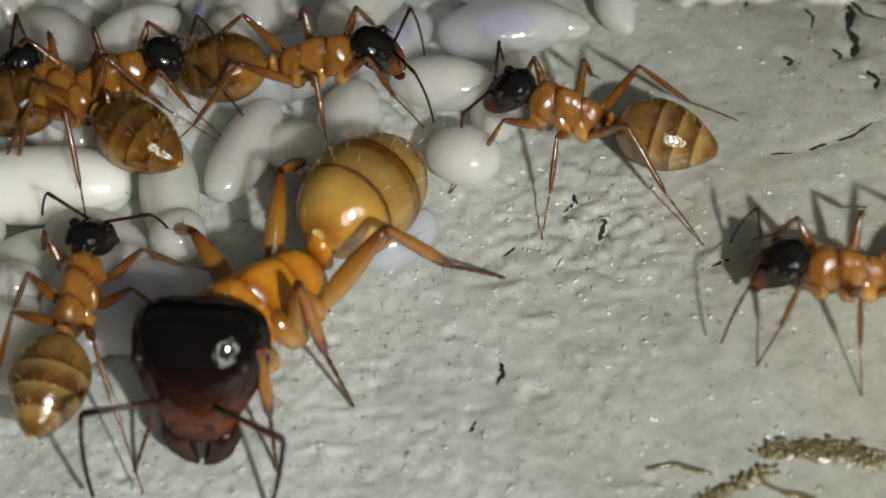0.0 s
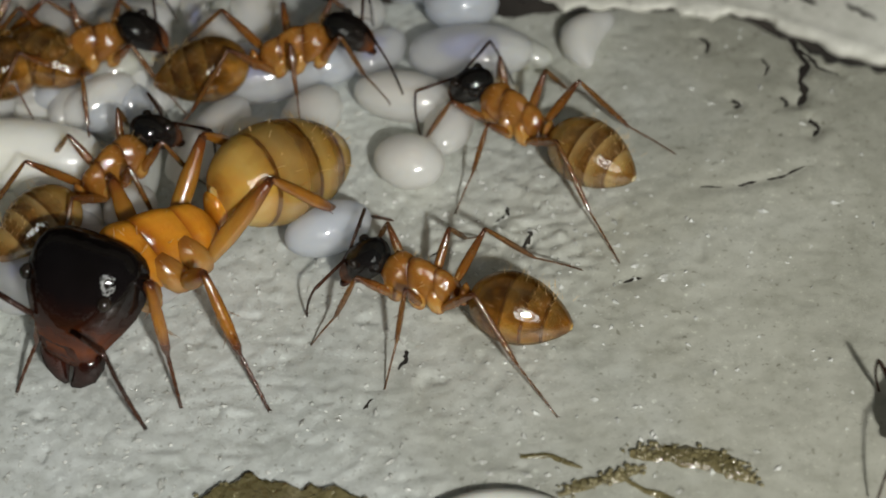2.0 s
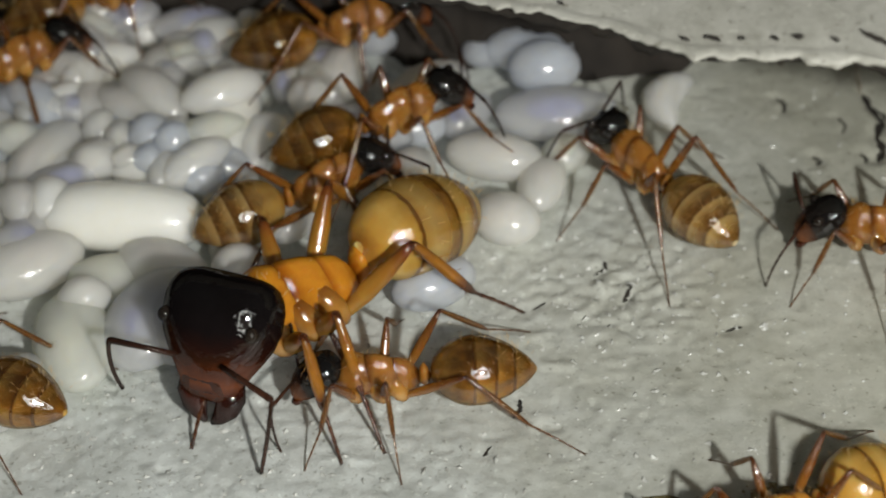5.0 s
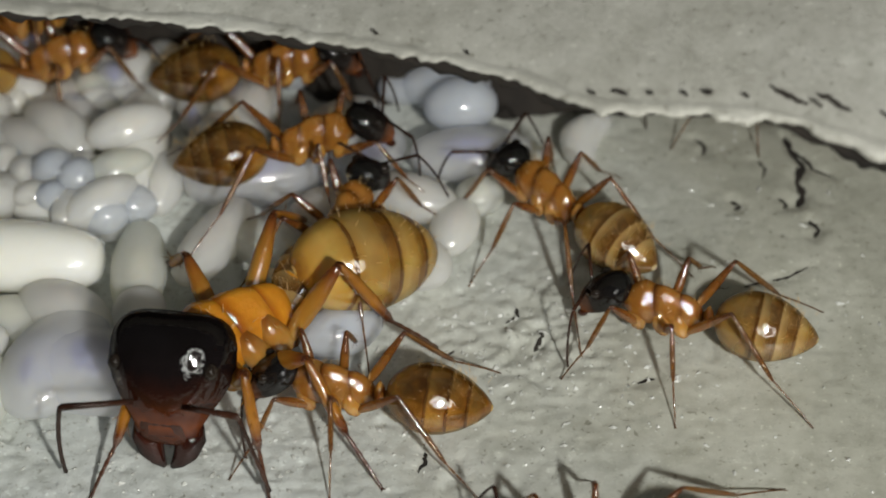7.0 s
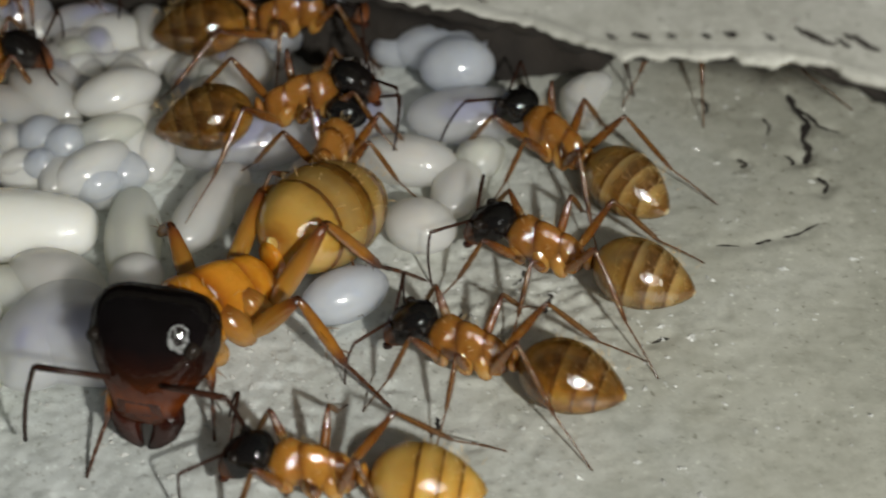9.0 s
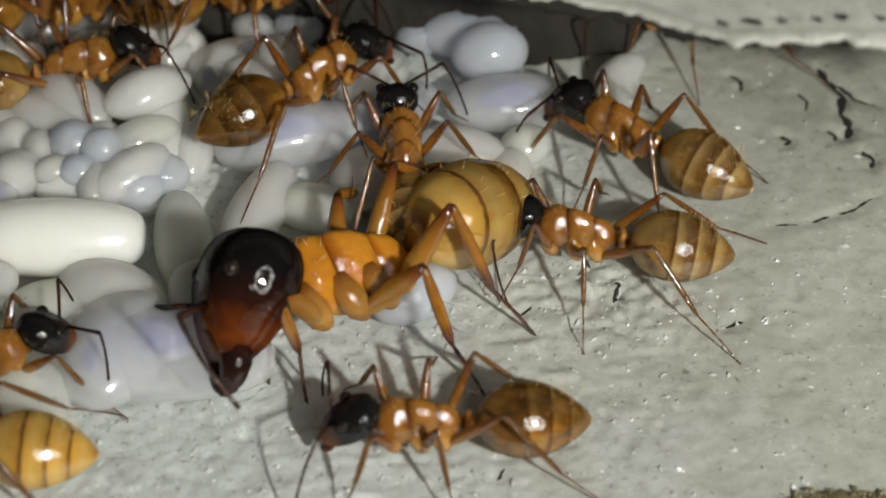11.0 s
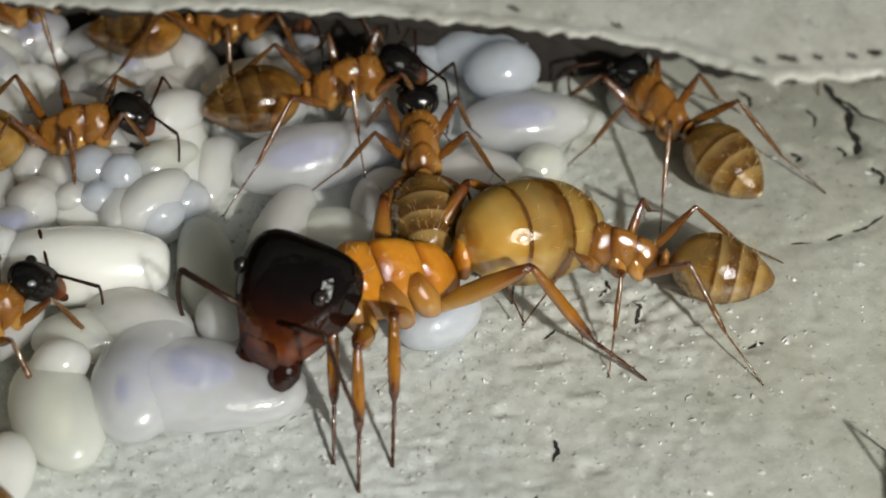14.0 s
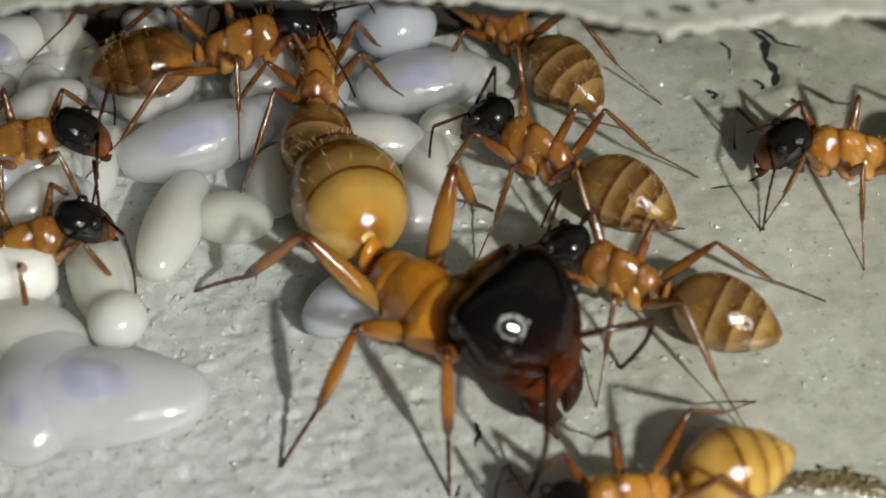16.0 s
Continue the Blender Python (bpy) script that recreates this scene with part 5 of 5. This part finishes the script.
def motions():
    stride(soldier, [(0, -4.05, -4.3, -125), (0.5, -4.44, -4.23, -122), (1, -4.46, -4.84, -132), (1.5, -4.94, -3.16, -125), (2, -5.1, -3.58, -124), (2.5, -3.73, -3.66, -127), (3, -3.54, -3.19, -121), (3.5, -3.44, -3.49, -119), (4, -3.5, -3.97, -124), (4.3, -4.05, -3.44, -129), (4.5, -4.1, -3.63, -134), (5, -4.28, -3.45, -134), (7.5, -3.28, -2.58, -123), (8, -2.97, -3.07, -123), (8.3, -3.33, -2.77, -124), (8.5, -3.71, -2.85, -133), (9, -4.1, -2.96, -123), (11.5, -2.12, -2.33, -164), (12, -2.64, -2.04, -178), (12.5, -2.45, -1.75, -170), (13, -2.44, -2.16, -187), (13.5, -2.73, -1.75, -183), (14, -1.85, -1.88, -157), (14.5, -1.7, -1.87, -133), (15, -1.94, -2.62, -89), (15.2, -1.64, -2.82, -77), (15.5, -1.84, -3.29, -50), (16, -1.14, -2.58, -51)], 0.0, 1,
           head_rows=[(0, -100), (0.5, -100), (1, -108), (1.5, -109), (2, -114), (2.5, -99), (3, -103), (3.5, -101), (4, -112), (4.3, -109), (4.5, -102), (5, -108), (7.5, -94), (8, -94), (8.3, -100), (8.5, -108), (9, -102), (11.5, -130), (12, -140), (12.5, -140), (13, -152), (13.5, -165), (14, -130), (14.5, -99), (15, -88), (15.2, -69), (15.5, -37), (16, -49)],
           gaster_rows=[(0, -120), (0.5, -130), (1, -121), (1.5, -138), (2, -133), (2.5, -137), (3, -140), (3.5, -120), (4, -116), (4.3, -123), (4.5, -125), (5, -131), (7.5, -146), (8, -128), (8.3, -129), (8.5, -124), (9, -125), (11.5, -135), (12, -153), (12.5, -163), (13, -157), (13.5, -158), (14, -153), (14.5, -130), (15, -112), (15.2, -94), (15.5, -82), (16, -82)],
           roll_rows=[(0, 0), (9.2, 0), (11.3, 40), (12, 36), (12.5, 36), (13, 14), (13.5, 0), (16, 0)],
           lean_rows=[(0, 0), (9.2, 0), (11.3, 16), (13.5, 16), (14.2, 6), (15, 0), (16, 0)],
           pitch_rows=[(0, 0), (9.2, 0), (11.3, -12), (12, -14), (12.5, -14), (13, -25), (13.5, -33), (14, -10), (14.5, 4), (15.5, 0), (16, 0)],
           steps={(0, 1): [(0, -4.86, -9), (0.5, -4.79, -8.75), (1, -4.95, -9.06), (1.5, -4.97, -8.07), (2, -4.95, -8.46), (2.5, -4.28, -8.79), (3, -3.73, -8.16), (3.5, -3.68, -8.68), (4, -3.75, -8.85), (4.5, -3.87, -8.85), (5, -3.93, -8.6), (7.5, -3.17, -8.08), (8, -3.41, -8.26), (8.5, -5.21, -9.67), (9, -4.95, -7.15), (11.5, -4.8, -5.54), (12, -5.14, -5.78), (12.5, -5.8, -5.28), (13, -5.78, -5.89), (13.5, -6.25, -6.59), (14, -4.42, -7.5), (14.5, -2.48, -5.49), (15, 1.83, -5.79), (15.2, 2.59, -7.83), (15.5, 2.78, -7.74), (16, 2.16, -6.99)],
                  (1, 1): [(0, -3.12, -7.34), (0.5, -3.07, -7.43), (1, -2.81, -8.89), (1.5, -2.77, -8.05), (2, -2.74, -8.41), (2.5, -2.19, -8.67), (3, -2.29, -8.09), (3.5, -2.45, -8.59), (4, -1.99, -6.76), (4.5, -2.84, -8.33), (5, -2.9, -8.19), (7.5, -0.3, -7.41), (8, -0.45, -7.4), (8.5, -0.58, -7.33), (9, -0.77, -5.94), (11.5, -0.49, -5.59), (12, -3.53, -6.93), (12.5, -3.49, -6.89), (13, -3.53, -6.88), (13.5, -3.47, -6.93), (14, -3.57, -6.8), (14.5, -0.28, -6.5), (15, 2.9, -4.22), (15.2, 3.14, -3.59), (15.5, 3.46, -4.08), (16, 3.4, -4.6)],
                  (2, 1): [(0, 0.55, -3.61), (0.5, 0.13, -3.44), (1, 0.42, -3.68), (1.5, -0.55, -1.48), (2, -0.64, -1.68), (2.5, -0.66, -1.62), (3, -0.31, -1.21), (3.5, -0.09, -1.91), (4, 0.39, -2.9), (4.5, 0.52, -2.78), (5, 0.31, -3.02), (7.5, 0.41, -2.44), (8, 0.37, -2.76), (8.5, 0.01, -1.2), (9, -0.16, -1.42), (11.5, 0.97, -4), (12, 0.8, -4.23), (12.5, 3.03, -4.28), (13, 3.02, -4.29), (13.5, 2.98, -4.37), (14, 2.9, -4.43), (14.5, 2.85, -4.33), (15, 3.04, -4.23), (15.2, 2.96, -2.8), (15.5, 1.9, -0.95), (16, 1.97, 0.32)],
                  (0, -1): [(0, -8.16, -8.82), (0.5, -8.28, -8.86), (1, -8.96, -9), (1.5, -9.18, -7.3), (2, -9.26, -8.19), (2.5, -7.48, -8.46), (3, -7.17, -7.52), (3.5, -7.8, -8.28), (4, -8, -8.55), (4.5, -8.13, -8.5), (5, -7.83, -8.21), (7.5, -7.74, -8.1), (8, -8.04, -8.28), (8.5, -7.76, -7.72), (9, -7.86, -8.3), (11.5, -5.48, -3.85), (12, -6.12, -2.7), (12.5, -6.19, -3.24), (13, -6.14, -2.64), (13.5, -6.02, -2.7), (14, -4.97, -6.62), (14.5, -5.76, -6.79), (15, -3.68, -8.46), (15.2, -3.61, -8.66), (15.5, -1.26, -6.26), (16, -0.51, -8.11)],
                  (1, -1): [(15, -5.25, -3.53), (15.2, -5.47, -4.47), (15.5, -3.69, -8.26), (16, -4.11, -6.71)],
                  (2, -1): [(15, -6.12, -2.63), (15.2, -6.14, -2.73), (15.5, -6.15, -3.07), (16, -5.61, -1.23)]})
    stride(watcher, [(0, 3.26, 0.5, 158), (0.5, 3.15, 0.28, 163), (1, 3.36, 0.56, 154), (1.5, 3.32, 1.04, 151), (2, 3.26, 0.95, 147), (2.5, 3.25, 0.95, 157), (3, 2.89, 0.61, 171), (3.5, 2.22, 0.6, 174), (4, 2.78, 0.87, 153), (4.3, 3.42, 1.15, 139), (4.5, 3.58, 1.54, 130), (5, 4, 1.18, 130), (7.5, 3.82, 2.04, 139), (8, 3.9, 2.22, 134), (8.3, 3.93, 2.55, 138), (8.5, 3.93, 2.58, 134), (9, 3.96, 2.41, 137), (11.5, 4.49, 2.25, 146), (12, 4.33, 2.2, 166), (12.5, 4.83, 1.98, 153), (13, 5.37, 2.55, 137), (13.5, 4.77, 2.5, 141), (14, 5.18, 3.64, 122), (14.5, 4.77, 3.75, 111), (15, 4.24, 4.25, 117), (15.2, 3.86, 4.63, 117), (15.5, 3.5, 5.07, 121), (16, 3.73, 5.2, 118)], 0.0, 2)
    stride(runner, [(0, 9.61, -5.06, 174), (0.5, 3.48, -5.23, 187), (1, 2.3, -5.91, 191), (1.5, 1.08, -4.88, 166), (2, 1.62, -5.23, 164), (2.5, 3.3, -4.76, 133), (3, 1.77, -4.58, 162), (3.5, 0.59, -5.24, 175), (4, -1.29, -6.08, 181), (4.3, -1.24, -5.78, 177), (4.5, -1.24, -5.89, 184), (5, -2.23, -6.54, 189), (7.5, -0.6, -5.14, 174), (8, -0.08, -5.32, 177), (8.3, 0.94, -5.27, 176), (8.5, 1.24, -5.22, 164), (9, 2.03, -5.29, 160), (9.2, 1.84, -5.62, 173), (11.3, -2.09, -7.77, 182), (11.5, -3.29, -8.24, 181), (12, -6.84, -8.2, 161), (12.5, -7.35, -7.96, 166), (13, -8.95, -8.32, 177), (13.5, -10.32, -8.81, 181), (14, -15.36, -8.11, 180), (16, -15.06, -7.09, 172)], 0.0, 3)
    stride(passer, [(0, 19.14, -12.25, 174), (1.5, 17.52, -10.31, 176), (2.5, 11.79, -7.06, 183), (2.8, 8.45, -6.68, 179), (3, 6.98, -7.68, 186), (3.2, 4.85, -7.46, 193), (3.5, 4.79, -8.87, 192), (4, 6.01, -9.27, 212), (4.5, 7.12, -10.02, 218), (5, 7.47, -10.37, 211), (7.5, 4.85, -9.56, 182), (8, 3.95, -8.99, 179), (8.1, 4.12, -8.72, 181), (8.3, 3.84, -9.38, 178), (8.5, 2.66, -9.89, 177), (9, -1.39, -9.05, 174), (9.2, -1.89, -9.49, 182), (10.2, -7.6, -10.4, 181), (10.8, -11.4, -8.6, 176), (11.3, -14.2, -6.6, 176), (12, -16.39, -7.04, 176), (16, -19.28, -4.06, 169)], 0.0, 4)
    stride(follower, [(0, 24.5, -4.12, 171), (3, 19.65, -2.28, 177), (4.5, 13.6, -0.72, 177), (5, 10.75, -0.75, 177), (5.2, 9.99, -1.45, 177), (7.5, 6.44, -2.31, 168), (8, 5.15, -2.46, 168), (8.3, 5.12, -2.12, 160), (8.5, 5.02, -2.18, 156), (9, 3.89, -1.64, 159), (11.5, 2.97, -1.36, 169), (12, 3.47, -1.25, 163), (12.5, 3.63, -1.29, 162), (13, 3.28, -1.52, 166), (13.5, 3.24, -1.47, 165), (14, 3.56, -1.35, 164), (14.5, 3.26, -1.38, 157), (15, 3.43, -1.13, 151), (15.2, 3.5, -0.33, 150), (15.5, 3.45, 0.12, 163), (16, 3.94, 0.39, 135)], 0.0, 5)
    stride(newcomer, [(0, 24.22, -8.21, 170), (12, 21.42, -5.98, 162), (14.5, 14.7, -3.99, 150), (15, 10.08, -5.45, 153), (15.2, 7.94, -4.81, 142), (15.5, 7.62, -3.95, 135), (16, 5.17, -3.95, 144)], 0.0, 6)
    stride(latecomer, [(0, 26.59, -2.17, 173), (13, 23.54, 1, 174), (15, 16.96, -1.48, 174), (15.5, 14.25, -1.01, 176), (16, 11.76, -0.6, 167)], 0.0, 7)
    stride(crosser, [(0, 18.76, -13.43, 179), (13, 13.04, -11.25, 179), (14.5, 10.41, -9.23, 180), (15, 7.06, -10.29, 190), (15.2, 5.98, -10.32, 187), (15.5, 5.39, -10.03, 188), (16, 4.01, -9.5, 190)], 0.0, 8)
    stride(nurse, [(0, -9.75, -5.78, 81), (0.5, -9.04, -5.75, 76), (1, -8.76, -4.99, 65), (1.5, -8.71, -2.92, 50), (2, -8.52, -2.55, 54), (2.5, -7.7, -3.65, 50), (3, -6.63, -2.24, 32), (3.5, -6.09, -1.34, 34), (4, -5.94, -1.29, 26), (4.3, -6.33, -1.28, 36), (4.5, -6.34, -1.31, 35), (5, -6.1, -0.28, 32), (7.5, -2.19, -0.23, 77), (8, -2.48, -0.19, 76), (8.3, -2.65, 0.47, 77), (8.5, -2.72, 0.47, 78), (9, -2.99, 0.72, 77), (11.5, -2.05, 0.88, 95), (12, -2.05, 0.93, 92), (12.5, -2.2, 1.23, 93), (13, -2.19, 1.23, 88), (13.5, -2.45, 1.32, 89), (14, -2.2, 1.68, 89), (14.5, -2.45, 1.93, 82), (15, -2.39, 2.7, 80), (15.2, -2.55, 2.37, 82), (15.5, -2.84, 2.7, 87), (16, -2.05, 3.31, 83)], 0.5, 9)
    stride(keeper, [(0, -4.88, 2.16, 0), (0.5, -4.77, 1.7, 14), (1, -4.67, 1.51, 20), (1.5, -4.6, 3.05, 13), (2, -4.61, 2.41, 20), (2.5, -3.75, 1.28, 33), (3, -3.53, 2.25, 32), (3.5, -3.89, 2.16, 33), (4, -4.19, 2.04, 31), (4.3, -4.09, 2.09, 30), (5, -4.26, 2.36, 30), (7.5, -4.3, 3.1, 15), (8, -4.45, 2.95, 15), (8.5, -4.35, 3.1, 15), (9, -4.6, 3.1, 18), (11.5, -5.05, 3.81, 37), (12, -4.78, 3.76, 23), (12.5, -4.89, 4.2, 19), (13, -4.95, 4.38, 13), (13.5, -4.89, 4.4, 14), (14, -4.92, 4.61, 12), (14.5, -5, 4.55, 18), (15, -4.84, 4.72, 15), (15.2, -5.53, 4.4, 10), (15.5, -5.73, 4.4, 11), (16, -4.63, 5.12, 6)], 1.0, 10)
    stride(helper, [(0, -9.81, 0.85, 142), (0.5, -10.97, 0.99, 144), (1, -11.41, 1.18, 150), (1.5, -11.91, 3.91, 148), (2, -12.4, 2.93, 154), (2.5, -12.59, 1.58, 150), (3, -10.84, 3.47, 140), (3.5, -6.03, 4.91, 48), (5, -6.03, 6.71, 22), (7.5, -5.5, 6.5, 9), (9, -5.26, 7.09, 12), (11.5, -7.27, 8.19, 5), (16, -4.33, 10.29, -3)], 1.0, 11)
    stride(tender, [(0, -25.58, 3.31, 16), (2.5, -24.59, 0.83, 26), (3.5, -15.61, 4.13, 27), (4, -16.61, 3.82, 27), (4.3, -15.73, 3.57, 30), (4.5, -14.88, 3.28, 30), (5, -16.16, 5, 31), (7.5, -11.99, 6.88, 20), (8, -12.21, 6.69, 20), (8.3, -12.18, 6.83, 22), (9, -14.16, 4.86, 13), (11.5, -11.36, 5, 16), (12, -11.24, 4.57, 24), (12.5, -11.2, 5.38, 42), (13, -11.69, 4.9, 29), (13.5, -11.9, 4.76, 17), (14, -12.22, 3.46, 7), (14.5, -11.81, 2.86, 7), (15, -11.76, 2.24, 7), (15.2, -11.91, 2.18, 5), (15.5, -11.6, 0.96, 7), (16, -10.47, 2.84, -3)], 0.7, 12)
    stride(feeder, [(0, -19.26, -10.82, 12), (9, -17.48, -6.19, 19), (11.3, -12.82, -5.56, 26), (11.5, -12.77, -5.15, 26), (12, -13.65, -4.23, 45), (12.5, -13.74, -3.76, 41), (13, -14.73, -2.81, 40), (13.5, -14.72, -2.72, 41), (14, -13.97, -3.36, 40), (14.5, -12.75, -3.04, 25), (15, -11.93, -1.78, 18), (15.2, -12.05, -1.79, 16), (15.5, -11.35, -2.32, 17), (16, -10.47, -0.5, 14)], 0.2, 13)
    stride(leaver, [(0, -21.71, -4.52, 156), (3, -17.41, -6.87, 156), (4, -14.89, -8.37, 154), (4.3, -14.44, -8.01, 153), (4.5, -14.43, -8.02, 153), (5, -13.9, -7, 160), (7.5, -20.68, -5.13, 161), (16, -23.75, 0.49, 156)], 0.0, 14)
    stride(climber, [(0, -25.45, 13.09, 3), (9, -12.94, 9.04, 7), (11.5, -12.05, 7.36, 3), (12, -12.15, 7.21, 3), (12.5, -9.35, 7.42, 4), (13.5, -9.94, 7.17, 3), (14, -8.07, 7.63, 3), (14.5, -6.9, 6.91, 5), (15.2, -7.44, 7.64, 5), (16, -5.98, 8.51, -2)], 1.0, 15)
    stride(idler, [(0, -10.2, 1.65, 13), (0.5, -10, 1.73, 15), (1, -10.31, 1.7, 17), (2, -10.52, 2.2, 20), (2.5, -9.72, 0.95, 24), (3, -9.28, 2.44, 21), (4.4, -13.6, 8.4, 30), (16, -13.6, 8.4, 30)], 1.0, 16)
    stride(hider, [(0, 13.82, 9.82, 167), (5, 10.18, 9.42, 177), (7.5, 9.65, 7.77, 181), (9, 8.18, 7.94, 180), (11.5, 6.71, 7.99, 176), (13.5, 7.57, 8.65, 176), (14.5, 13.32, 9.16, 178), (16, 13.33, 8.46, 171)], 0.0, 17)



motions()
